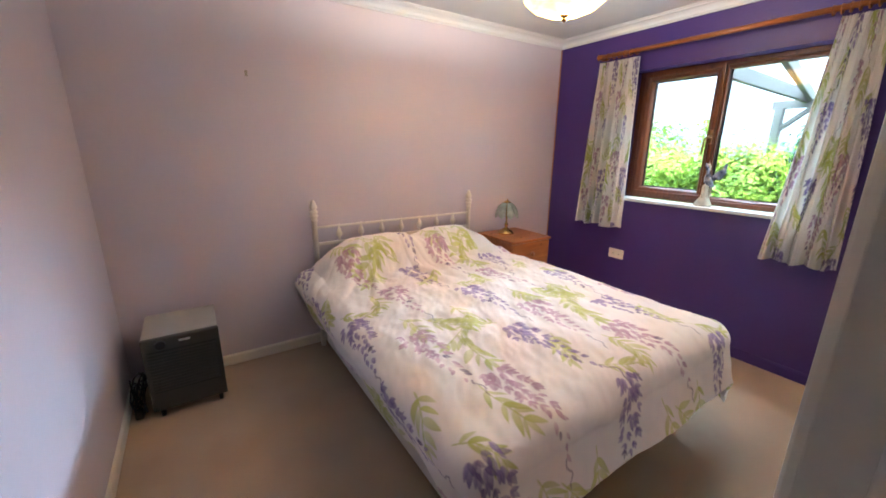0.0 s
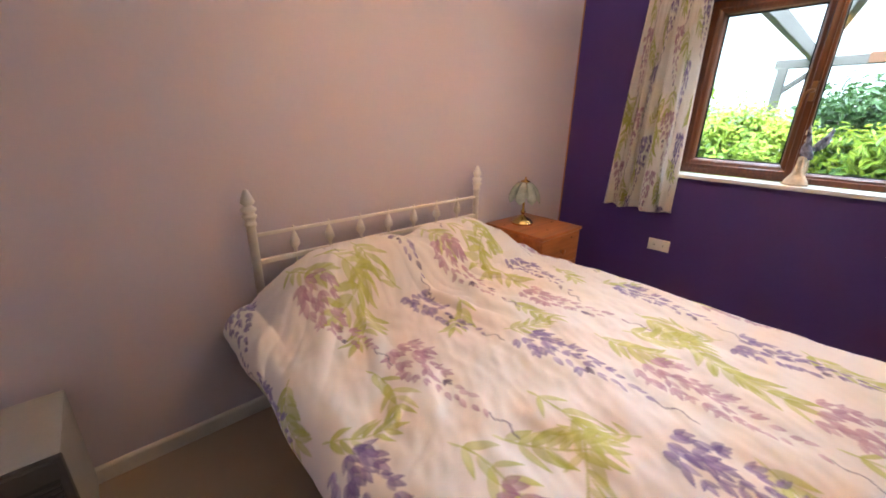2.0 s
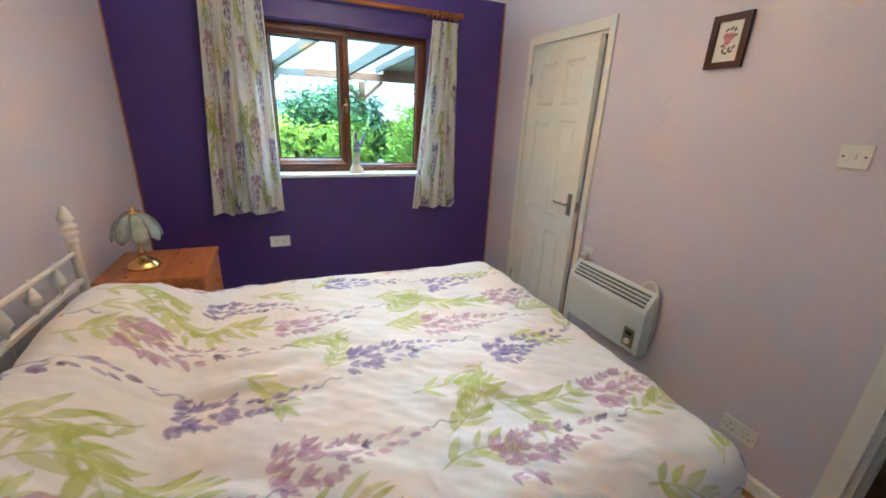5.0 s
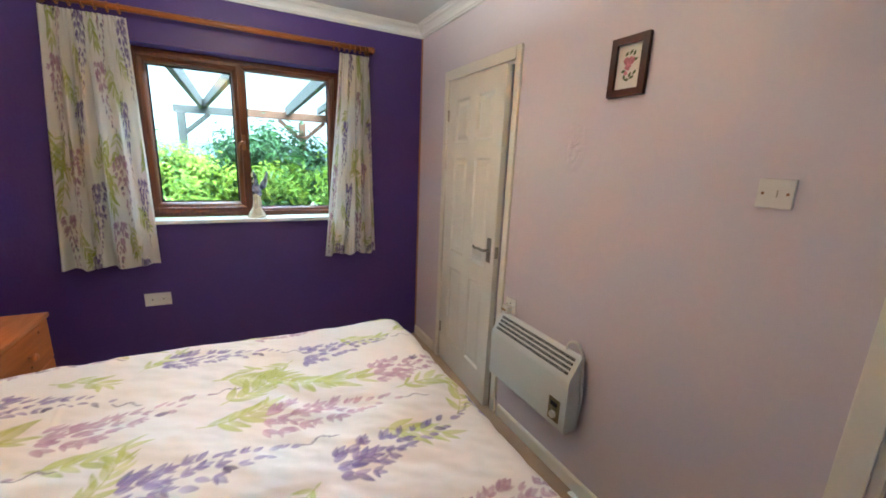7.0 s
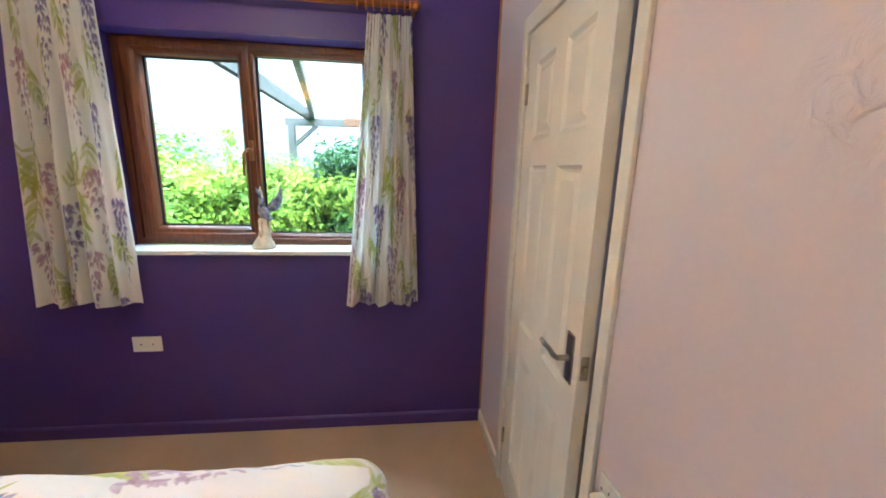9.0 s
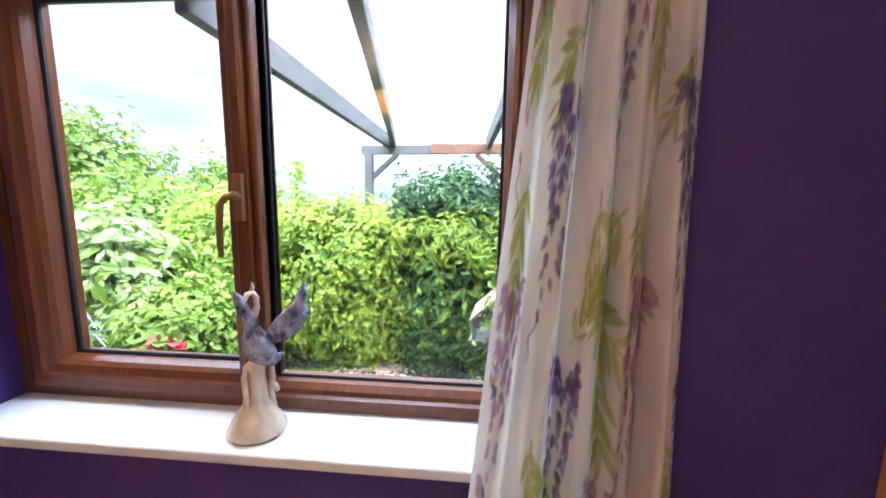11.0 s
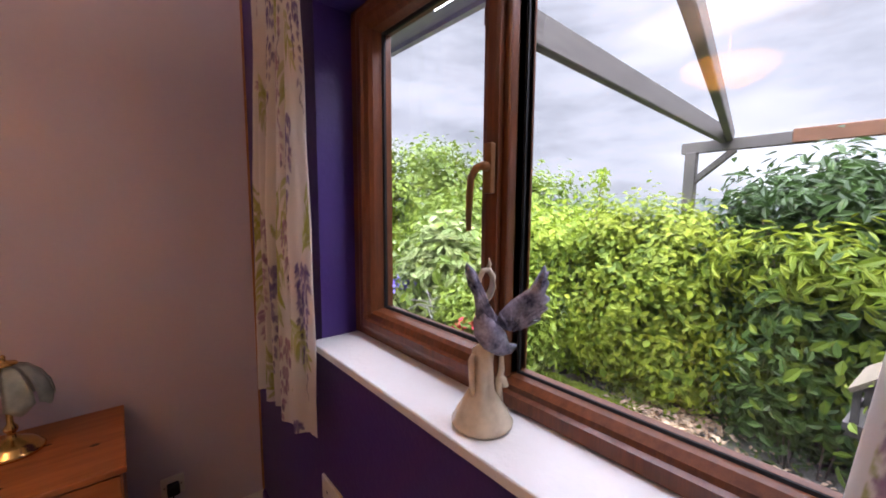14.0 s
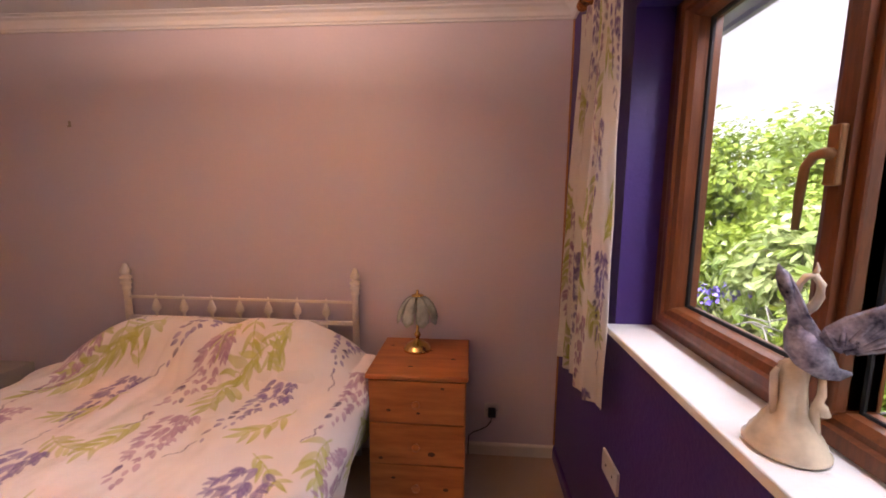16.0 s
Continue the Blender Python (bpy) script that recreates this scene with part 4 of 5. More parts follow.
def socket(name, m, width, label, holes=2, group=""):
    """A faceplate in the xz plane, facing +y in its own frame, its centre at the origin."""
    ob = tagged(new(name), label, "socket", group)
    ob.matrix_basis = m
    h = width / 2

    def sub(nm, bm, mt, par=ob):
        p = part(nm, bm, mt)
        p.parent = par
        return p
    plate = sub("faceplate", boxes((-h, h, 0, 0.009, -0.043, 0.043), bevel=0.003), M_PLASTIC)
    for i in range(holes):
        cx = (i - (holes - 1) / 2) * 0.07
        for dx, dz_, w, hh in ((0, 0.012, 0.004, 0.008), (-0.011, -0.012, 0.007, 0.004), (0.011, -0.012, 0.007, 0.004)):
            sub("pin_hole", boxes((cx + dx - w / 2, cx + dx + w / 2, 0.0085, 0.0097, dz_ - hh / 2, dz_ + hh / 2)), M_SLOT, plate)
        sub("rocker", boxes((cx - 0.006, cx + 0.006, 0.008, 0.0125, 0.022, 0.036), bevel=0.0015), M_PLASTIC, plate)
    for sx in (-h + 0.012, h - 0.012):
        sub("screw", lathe([(0.004, 0), (0.004, 0.0012), (0.003, 0.0016)], 10, pose(sx, 0.009, 0, -90)), M_METAL, plate)
    return ob


blank = tagged(new("blanking_plate"), "white double blanking plate on the purple wall", "wall plate")
blank.matrix_basis = pose(XE, 2.024, 0.562, rz=90)
bp_ = part("faceplate", boxes((-0.073, 0.073, 0, 0.010, -0.043, 0.043), bevel=0.003), M_PLASTIC)
bp_.parent = blank
for sx in (-0.03, 0.03):
    sc = part("screw", lathe([(0.0045, 0), (0.0045, 0.0012), (0.003, 0.0016)], 10, pose(sx, 0.010, 0, -90)), M_SLOT)
    sc.parent = bp_
sock_s = socket("double_socket", pose(0.855, YS, 0.245), 0.146, "white double power socket low on the lilac wall")
sock_h = socket("single_socket", pose(1.93, YS, 0.745), 0.086, "white single socket behind the heater", 1)
sock_n = socket("single_socket", pose(2.885, YN, 0.285, rz=180), 0.086, "white single socket beside the bedside cabinet", 1)
plug = thing("black_plug", (2.885, YN - 0.009, 0.28), "black mains plug in the wall socket, its flex trailing", "plug")
part("plug_body", boxes((2.862, 2.908, YN - 0.045, YN - 0.0095, 0.255, 0.305), bevel=0.008, seg=3), M_BLACK, plug)
part("flex", tube([(2.885, YN - 0.03, 0.257), (2.88, YN - 0.03, 0.225), (2.855, YN - 0.035, 0.195), (2.82, YN - 0.035, 0.175), (2.78, YN - 0.03, 0.155), (2.752, YN - 0.03, 0.13), (2.748, YN - 0.025, 0.05), (2.75, YN - 0.03, 0.012)], 0.0032), M_BLACK, plug, smooth=True)
hplug = thing("white_plug", (1.93, YS + 0.03, 0.70), "white mains plug above the heater end", "plug")
part("plug_body", boxes((1.908, 1.952, YS + 0.012, YS + 0.05, 0.702, 0.748), bevel=0.008, seg=3), M_PLASTIC, hplug)
for dx in (0.004, 0.018, 0.032):
    part("pin", boxes((1.912 + dx, 1.916 + dx, YS + 0.05, YS + 0.058, 0.722, 0.730)), M_BRASS, hplug)
sw = tagged(new("light_switch"), "white single rocker light switch on the lilac wall", "light switch")
sw.matrix_basis = pose(0.818, YS, 1.481)
fp = part("faceplate", boxes((-0.044, 0.044, 0, 0.009, -0.041, 0.041), bevel=0.003), M_PLASTIC)
fp.parent = sw
for nm, b, mt in (("rocker", (-0.006, 0.006, 0.008, 0.016, -0.010, 0.010), M_PLASTIC), ("screw", (-0.033, -0.026, 0.0088, 0.0102, -0.004, 0.004), M_BRONZE), ("screw", (0.026, 0.033, 0.0088, 0.0102, -0.004, 0.004), M_BRONZE)):
    q = part(nm, boxes(b, bevel=0.001), mt)
    q.parent = fp

M_MAHOG = mat("dark_mahogany", (0.055, 0.014, 0.008), 0.3, vary=0.3, scale=12, grain=60, bump=0.05)
M_MOUNT = mat("cream_card", (0.74, 0.70, 0.64), 0.8, vary=0.04, bump=0.05)
pic = tagged(new("picture"), "small dark mahogany framed flower print hanging on the wall", "picture")
pic.matrix_basis = pose(1.356, YS, 1.911)


def sub(nm, bm, mt, par, label="", smooth=False):
    q = part(nm, bm, mt, None, label, smooth)
    q.parent = par
    return q


pw, ph = 0.079, 0.106
fr = sub("picture_frame", boxes((-pw, -pw + 0.026, 0.002, 0.02, -ph, ph), (pw - 0.026, pw, 0.002, 0.02, -ph, ph), (-pw + 0.026, pw - 0.026, 0.002, 0.0195, ph - 0.026, ph), (-pw + 0.026, pw - 0.026, 0.002, 0.0195, -ph, -ph + 0.026)), M_MAHOG, pic)
sub("print_sheet", boxes((-pw + 0.025, pw - 0.025, 0.004, 0.008, -ph + 0.025, ph - 0.025)), M_MOUNT, pic, "cream sheet with painted flowers")
rp = random.Random(5)
M_RED = mat("painted_red", (0.52, 0.20, 0.24), 0.8, vary=0.3, scale=60, bump=0.02)
M_PGREEN = mat("painted_green", (0.12, 0.14, 0.07), 0.8, vary=0.3, scale=60, bump=0.02)
spots = [("painted_leaf", cx, cz, 0.010) for cx, cz in ((-0.018, 0.044), (-0.004, 0.050), (0.014, 0.046), (-0.024, 0.022), (-0.026, -0.024), (-0.016, -0.040), (0.004, -0.046), (0.016, -0.036), (0.022, -0.014), (-0.008, -0.030))]
spots += [("painted_flower", cx, cz, r) for cx, cz, r in ((-0.008, 0.020, 0.015), (0.013, 0.022, 0.013), (0.004, 0.000, 0.014), (0.010, -0.022, 0.008))]
for k, (nm, cx, cz, r) in enumerate(spots):
    bm = bmesh.new()
    tilt = rp.uniform(0, 3.1)
    slim = 0.5 if nm == "painted_leaf" else 0.95
    vs = []
    for a in [2 * math.pi * q / 14 for q in range(14)]:
        x, z = r * (1 + 0.16 * math.sin(5 * a + k)) * math.cos(a), slim * r * (1 + 0.16 * math.cos(4 * a)) * math.sin(a)
        vs.append(bm.verts.new((cx + x * math.cos(tilt) - z * math.sin(tilt), 0.0086 + 0.0001 * k, cz + x * math.sin(tilt) + z * math.cos(tilt))))
    bm.faces.new(vs)
    sub(nm, bm, M_RED if nm == "painted_flower" else M_PGREEN, pic)

# the south wall leans a little out of square: turn it and all that hangs on it about the window corner
SQ = Matrix.Translation((XE, YS, 0)) @ pose(0, 0, 0, rz=1.25) @ Matrix.Translation((-XE, -YS, 0))
for ob in [o for o in scene.collection.objects if o.parent is None]:
    if ob.name in ("wall_south", "door_1", "door_2", "coving_south", "baseboard_south_1", "baseboard_south_2", "panel_heater", "double_socket", "single_socket", "white_plug", "light_switch", "picture"):
        ob.matrix_basis = SQ @ ob.matrix_basis

# ---- bird figurine: one plain mesh ----
M_STATUE = mat("glazed_porcelain", (0.016, 0.018, 0.055), 0.07, vary=0.4, scale=30, grain=160, bump=0.25, alt=(0.29, 0.28, 0.36))
M_STBASE = mat("lustre_cream_porcelain", (0.62, 0.54, 0.40), 0.06, vary=0.2, scale=20, grain=60, bump=0.1)


bm = bmesh.new()
base_f = lathe([(0.058, 0), (0.062, 0.005), (0.062, 0.010), (0.057, 0.015), (0.053, 0.028), (0.044, 0.042), (0.032, 0.058), (0.025, 0.072), (0.022, 0.10), (0.020, 0.125), (0.019, 0.155), (0.008, 0.165)], 28,
    ripple=lambda a, h: 1 + (0.13 * math.sin(5 * a + 22 * h) + 0.07 * math.sin(9 * a - 40 * h) if h > 0.05 else 0))
tmp = bpy.data.meshes.new("tmp")
base_f.to_mesh(tmp)
base_f.free()
bm.from_mesh(tmp)
for pts, r_ in ((((0.034, 0.045), (0.030, 0.085), (0.036, 0.115), (0.034, 0.155)), 0.007), (((0.030, 0.10), (0.040, 0.092), (0.044, 0.080)), 0.008), (((-0.018, 0.06), (-0.024, 0.10), (-0.026, 0.135), (-0.022, 0.148)), 0.0065),
                (((0.0, 0.06), (0.008, 0.10), (0.014, 0.15)), 0.0075)):
    tube([Vector((0.82, -0.57, 0)) * (a_ * 1.0) + Vector((0.57, 0.82, 0)) * -0.008 + Vector((0, 0, z_)) for a_, z_ in pts], r_, 9, bm, taper=[1.2, 1.0, 0.95, 0.6][:len(pts)])
for f in bm.faces:
    f.material_index = 1
AX, DP = Vector((0.82, -0.57, 0)), Vector((0.57, 0.82, 0))


def fig(points, radius, taper, seg=12, back=0.0):
    tube([AX * a + DP * back + Vector((0, 0, z)) for a, z in points], radius, seg, bm, taper=taper)


fig([(-0.006, 0.238), (-0.001, 0.216), (0.008, 0.192), (0.022, 0.170), (0.040, 0.157), (0.054, 0.154), (0.068, 0.160)], 0.027, [0.35, 0.8, 1.05, 1.08, 0.75, 0.4, 0.1])
tail = len(bm.faces)
fig([(0.004, 0.245), (0.014, 0.258), (0.021, 0.276), (0.021, 0.296), (0.012, 0.311), (0.001, 0.308), (-0.006, 0.294), (-0.005, 0.280)], 0.0072, [1.1, 1.1, 1, 0.95, 0.9, 0.85, 0.7, 0.4], 10, 0.018)
fig([(0.010, 0.310), (0.014, 0.322), (0.012, 0.334)], 0.005, [1, 0.8, 0.2], 8, 0.018)
bm.faces.ensure_lookup_table()
for k in range(tail, len(bm.faces) - 0):
    bm.faces[k].material_index = 1

def wing(bm, outline, depth, lean):
    """A flat feathered blade: outline of (across, up), set back by depth, thicker in the middle."""
    ax, dp = Vector((0.82, -0.57, 0)), Vector((0.57, 0.82, 0))
    ca, cz = sum(p[0] for p in outline) / len(outline), sum(p[1] for p in outline) / len(outline)
    rings = []
    for k, th in ((1.0, 0.0), (0.8, 0.005), (0.35, 0.008)):
        for sgn in ((1,) if th == 0 else (-1, 1)):
            rings.append((sgn * th, [bm.verts.new(ax * (ca + (p[0] - ca) * k) + dp * (depth + lean * (p[1] - 0.18) + sgn * th) + Vector((0, 0, cz + (p[1] - cz) * k))) for p in outline]))
    n = len(outline)
    for a_, b_ in ((0, 1), (1, 3), (0, 2), (2, 4)):
        for i in range(n):
            bm.faces.new((rings[a_][1][i], rings[a_][1][(i + 1) % n], rings[b_][1][(i + 1) % n], rings[b_][1][i]))
    bm.faces.new(rings[3][1])
    bm.faces.new(rings[4][1])
    root = outline[0]
    for p in outline[2:]:
        for face in (-1, 1):
            pts = []
            for k in (0.25, 0.6, 0.97):
                q, z = root[0] + (p[0] - root[0]) * k, root[1] + (p[1] - root[1]) * k
                pts.append(ax * q + dp * (depth + lean * (z - 0.18) + face * 0.0055 * (1.1 - k)) + Vector((0, 0, z)))
            tube(pts, 0.0042, 6, bm, taper=[1.0, 0.95, 0.35])


wing(bm, [(0.050, 0.192), (0.020, 0.205), (0.027, 0.232), (0.048, 0.255), (0.087, 0.282), (0.105, 0.309), (0.112, 0.328), (0.116, 0.312), (0.122, 0.316), (0.118, 0.298), (0.123, 0.290), (0.116, 0.268), (0.128, 0.258), (0.115, 0.246), (0.126, 0.240), (0.108, 0.231), (0.112, 0.216), (0.090, 0.214), (0.066, 0.203)], -0.008, -0.12)
wing(bm, [(0.026, 0.196), (-0.014, 0.200), (-0.019, 0.242), (-0.024, 0.270), (-0.036, 0.290), (-0.041, 0.312), (-0.039, 0.332), (-0.030, 0.322), (-0.024, 0.318), (-0.016, 0.295), (-0.014, 0.275), (0.010, 0.245), (0.026, 0.222)], -0.006, -0.06)
bmesh.ops.recalc_face_normals(bm, faces=bm.faces)
statue = tagged(part("figurine", bm, [M_STATUE, M_STBASE], None, smooth=True), "glazed grey porcelain bird figurine with raised wings on the sill", "figurine")
statue.matrix_basis = pose(3.305, 1.395, 1.0925)

# rings of the curtain pole
for y in [2.325 - 0.052 * k for k in range(7)] + [0.64 + 0.036 * k for k in range(7)]:
    bm = bmesh.new()
    ringpts = [(3.165 + 0.024 * math.cos(a), y, 2.279 + 0.024 * math.sin(a)) for a in [2 * math.pi * q / 18 for q in range(19)]]
    tube(ringpts, 0.0045, 6, bm)
    part("ring", bm, M_ROD, pole, smooth=True)
for y in (0.60, 2.36):
    part("bracket", boxes((3.15, XE, y - 0.012, y + 0.012, 2.268, 2.302), bevel=0.004), M_ROD, pole)

# ---- garden ----
GZ = -0.32
M_SOIL = mat("dark_garden_soil", (0.065, 0.055, 0.038), 0.95, vary=0.35, scale=3, grain=40, bump=0.8)
M_STONE = mat("grey_paving_stone", (0.095, 0.10, 0.085), 0.8, vary=0.35, scale=5, grain=50, bump=0.6, alt=(0.16, 0.155, 0.135))
STONES = [M_STONE, mat("pale_paving_stone", (0.155, 0.155, 0.14), 0.75, vary=0.3, scale=6, grain=50, bump=0.6), mat("mossy_paving_stone", (0.08, 0.09, 0.05), 0.9, vary=0.4, scale=5, grain=50, bump=0.7)]
M_TIMBER = mat("weathered_timber", (0.105, 0.098, 0.09), 0.8, vary=0.3, scale=5, grain=40, bump=0.3, aniso=(1, 10, 10))
M_PALEWOOD = mat("bleached_timber", (0.18, 0.15, 0.105), 0.85, vary=0.25, scale=6, grain=40, bump=0.3, aniso=(1, 8, 8))
M_TIMBER2 = mat("brown_timber", (0.16, 0.075, 0.04), 0.75, vary=0.3, scale=5, grain=40, bump=0.3, aniso=(10, 1, 10))
M_FASCIA = mat("grey_fascia", (0.36, 0.37, 0.38), 0.6, vary=0.15, scale=4, bump=0.1)
M_BARK = mat("bark", (0.10, 0.075, 0.055), 0.9, vary=0.35, scale=20, bump=0.5)
# distance haze is mixed into the hills' grey-blue base colour
M_HILL = mat("haze_tinted_hills", (0.20, 0.235, 0.24), 1.0, vary=0.2, scale=0.02, grain=0.3, bump=0.0)
M_ROOF = mat("grey_roof", (0.20, 0.17, 0.16), 0.85, vary=0.15, scale=3, bump=0.3)


def leaf_mat(name, a, b, rough=0.45):
    """Leaves: two greens mixed leaf by leaf and over the crown, a little light passing through."""
    m = bpy.data.materials.new(name)
    m.use_nodes = True
    n, l = m.node_tree.nodes, m.node_tree.links
    pr_ = n["Principled BSDF"]
    geo, mix, no, co, add = n.new("ShaderNodeNewGeometry"), n.new("ShaderNodeMix"), n.new("ShaderNodeTexNoise"), n.new("ShaderNodeTexCoord"), n.new("ShaderNodeMath")
    mix.data_type = "RGBA"
    no.inputs["Scale"].default_value = 2.2
    add.operation = "MULTIPLY_ADD"
    add.inputs[1].default_value = 0.6
    l.new(co.outputs["Object"], no.inputs["Vector"])
    l.new(geo.outputs["Random Per Island"], add.inputs[0])
    sub_ = n.new("ShaderNodeMath")
    sub_.operation = "SUBTRACT"
    sub_.inputs[1].default_value = 0.30
    l.new(no.outputs["Fac"], sub_.inputs[0])
    l.new(sub_.outputs[0], add.inputs[2])
    l.new(add.outputs[0], mix.inputs["Factor"])
    mix.inputs[6].default_value, mix.inputs[7].default_value = (*a, 1), (*b, 1)
    l.new(mix.outputs[2], pr_.inputs["Base Color"])
    pr_.inputs["Roughness"].default_value = rough + 0.12
    pr_.inputs["Specular IOR Level"].default_value = 0.3
    tr = n.new("ShaderNodeBsdfTranslucent")
    l.new(mix.outputs[2], tr.inputs["Color"])
    ms = n.new("ShaderNodeMixShader")
    ms.inputs["Fac"].default_value = 0.35
    l.new(pr_.outputs["BSDF"], ms.inputs[1])
    l.new(tr.outputs["BSDF"], ms.inputs[2])
    l.new(ms.outputs["Shader"], n["Material Output"].inputs["Surface"])
    return m


L_LIME = leaf_mat("lime_leaves", (0.10, 0.17, 0.015), (0.35, 0.41, 0.03))
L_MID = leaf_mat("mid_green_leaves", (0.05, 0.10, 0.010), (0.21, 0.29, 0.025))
L_DARK = leaf_mat("laurel_leaves", (0.014, 0.036, 0.009), (0.065, 0.125, 0.028), 0.28)
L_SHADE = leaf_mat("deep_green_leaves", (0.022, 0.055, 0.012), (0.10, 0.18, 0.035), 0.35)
L_PALE = leaf_mat("variegated_leaves", (0.10, 0.17, 0.035), (0.36, 0.42, 0.17))
L_FRESH = leaf_mat("fresh_green_leaves", (0.10, 0.18, 0.012), (0.33, 0.42, 0.035))
M_PURFL = mat("violet_petals", (0.16, 0.12, 0.45), 0.6, vary=0.3, scale=20, bump=0.0)
M_REDFL = mat("red_petals", (0.45, 0.02, 0.03), 0.6, vary=0.3, scale=20, bump=0.0)
M_DEAD = mat("fallen_leaves", (0.30, 0.17, 0.08), 0.85, vary=0.4, scale=9, bump=0.1, alt=(0.55, 0.42, 0.28), islands=0.4)


def leaves(name, centres, normals, size, slim, material, parent, seed, fold=0.25):
    """A cloud of folded, pointed leaves as one mesh: six corners each."""
    r = np.random.RandomState(seed)
    n = len(centres)
    c = np.asarray(centres)
    nn = np.asarray(normals) + r.normal(0, 0.55, (n, 3)) + np.array([0, 0, 0.35])
    nn /= np.linalg.norm(nn, axis=1)[:, None]
    d = r.normal(0, 1, (n, 3)) + np.array([0, 0, -0.2])
    d -= nn * np.sum(d * nn, axis=1)[:, None]
    d /= np.linalg.norm(d, axis=1)[:, None]
    w = np.cross(nn, d)
    ln = size * r.uniform(0.65, 1.35, n)[:, None]
    hw = ln * slim * 0.5
    up = nn * ln * fold * 0.5
    v = np.stack([c - d * ln * 0.5, c - d * ln * 0.1 + w * hw + up * 0.5, c + d * ln * 0.22 + w * hw * 0.8 + up * 0.4, c + d * ln * 0.5 - up * 0.5,
                  c + d * ln * 0.22 - w * hw * 0.8 + up * 0.4, c - d * ln * 0.1 - w * hw + up * 0.5], axis=1).reshape(-1, 3)
    base = np.arange(n)[:, None] * 6
    f = np.concatenate([base + np.array([[0, 1, 2, 3]]), base + np.array([[0, 3, 4, 5]])], axis=0)
    me = bpy.data.meshes.new(name)
    me.from_pydata(v.tolist(), [], f.tolist())
    me.materials.append(material)
    ob = new(name, me)
    ob.parent = parent
    ob.matrix_parent_inverse = parent.matrix_basis.inverted()
    return tagged(ob, kind="stuff")


def crown_points(seed, centre, radii, n, clumps, spread, top=1.0):
    """Points in clumps over an uneven shell, with the way out at each."""
    r = np.random.RandomState(seed)
    d = r.normal(0, 1, (clumps, 3))
    d /= np.linalg.norm(d, axis=1)[:, None]
    box = d / np.max(np.abs(d), axis=1)[:, None]
    shape = d * 0.65 + box * 0.30
    rad = r.uniform(0.72, 1.06, clumps)[:, None]
    cc = np.array(centre) + shape * rad * np.array(radii)
    i = r.randint(0, clumps, n)
    off = r.normal(0, 1, (n, 3)) * spread
    return cc[i] + off, d[i] + off * 1.2 / max(spread, 1e-3) * 0.35


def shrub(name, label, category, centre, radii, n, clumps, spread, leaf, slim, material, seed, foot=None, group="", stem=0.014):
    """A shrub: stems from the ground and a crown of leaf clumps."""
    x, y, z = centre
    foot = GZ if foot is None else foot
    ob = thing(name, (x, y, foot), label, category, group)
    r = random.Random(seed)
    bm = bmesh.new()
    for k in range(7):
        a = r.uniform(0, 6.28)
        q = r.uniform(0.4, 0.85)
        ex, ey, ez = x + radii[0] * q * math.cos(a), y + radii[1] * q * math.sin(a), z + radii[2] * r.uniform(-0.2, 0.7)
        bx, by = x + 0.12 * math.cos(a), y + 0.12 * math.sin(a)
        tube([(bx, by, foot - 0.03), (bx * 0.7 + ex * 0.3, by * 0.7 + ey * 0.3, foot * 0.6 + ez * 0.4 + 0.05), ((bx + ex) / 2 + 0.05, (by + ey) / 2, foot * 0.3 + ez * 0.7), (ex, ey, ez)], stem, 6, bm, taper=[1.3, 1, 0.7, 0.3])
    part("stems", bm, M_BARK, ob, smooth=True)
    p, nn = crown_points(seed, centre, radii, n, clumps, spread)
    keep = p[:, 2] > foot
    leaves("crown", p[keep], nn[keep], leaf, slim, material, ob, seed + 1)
    # larger inner leaves; in the paler crowns their darker green paints the inner shade
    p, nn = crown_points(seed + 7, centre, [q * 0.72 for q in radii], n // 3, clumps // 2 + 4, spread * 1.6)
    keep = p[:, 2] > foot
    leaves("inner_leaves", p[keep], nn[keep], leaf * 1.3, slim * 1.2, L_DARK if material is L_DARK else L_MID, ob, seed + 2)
    return ob


# ground in one sheet to the horizon, hills, paving
bm = bmesh.new()
GX = [3.50, 4.2, 5, 6, 7, 9, 14, 30, 80, 200, 600]
GY = [-600, -120, -30, -8, -3, 0, 1.5, 3, 5, 8, 14, 40, 120, 600]
gv = [[bm.verts.new((x, y, GZ - 0.02 - 0.06 * max(0, x - 9) ** 0.8)) for y in GY] for x in GX]
for a, b in zip(gv, gv[1:]):
    for i in range(len(GY) - 1):
        bm.faces.new((a[i], b[i], b[i + 1], a[i + 1]))
tagged(part("ground", bm, M_SOIL), "dark bare garden soil under the shrubs", "ground", kind=S)
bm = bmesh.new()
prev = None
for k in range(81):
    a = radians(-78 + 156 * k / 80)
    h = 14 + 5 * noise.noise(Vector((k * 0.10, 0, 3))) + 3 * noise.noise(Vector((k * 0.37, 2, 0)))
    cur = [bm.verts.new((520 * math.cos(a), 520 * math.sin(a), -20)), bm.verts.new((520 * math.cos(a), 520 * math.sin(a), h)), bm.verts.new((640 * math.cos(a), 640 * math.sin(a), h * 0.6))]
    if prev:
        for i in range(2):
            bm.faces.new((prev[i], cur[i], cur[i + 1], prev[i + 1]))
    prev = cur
tagged(part("backdrop", bm, M_HILL), "low hills on the horizon with haze painted into their colour", "hills", kind=S)

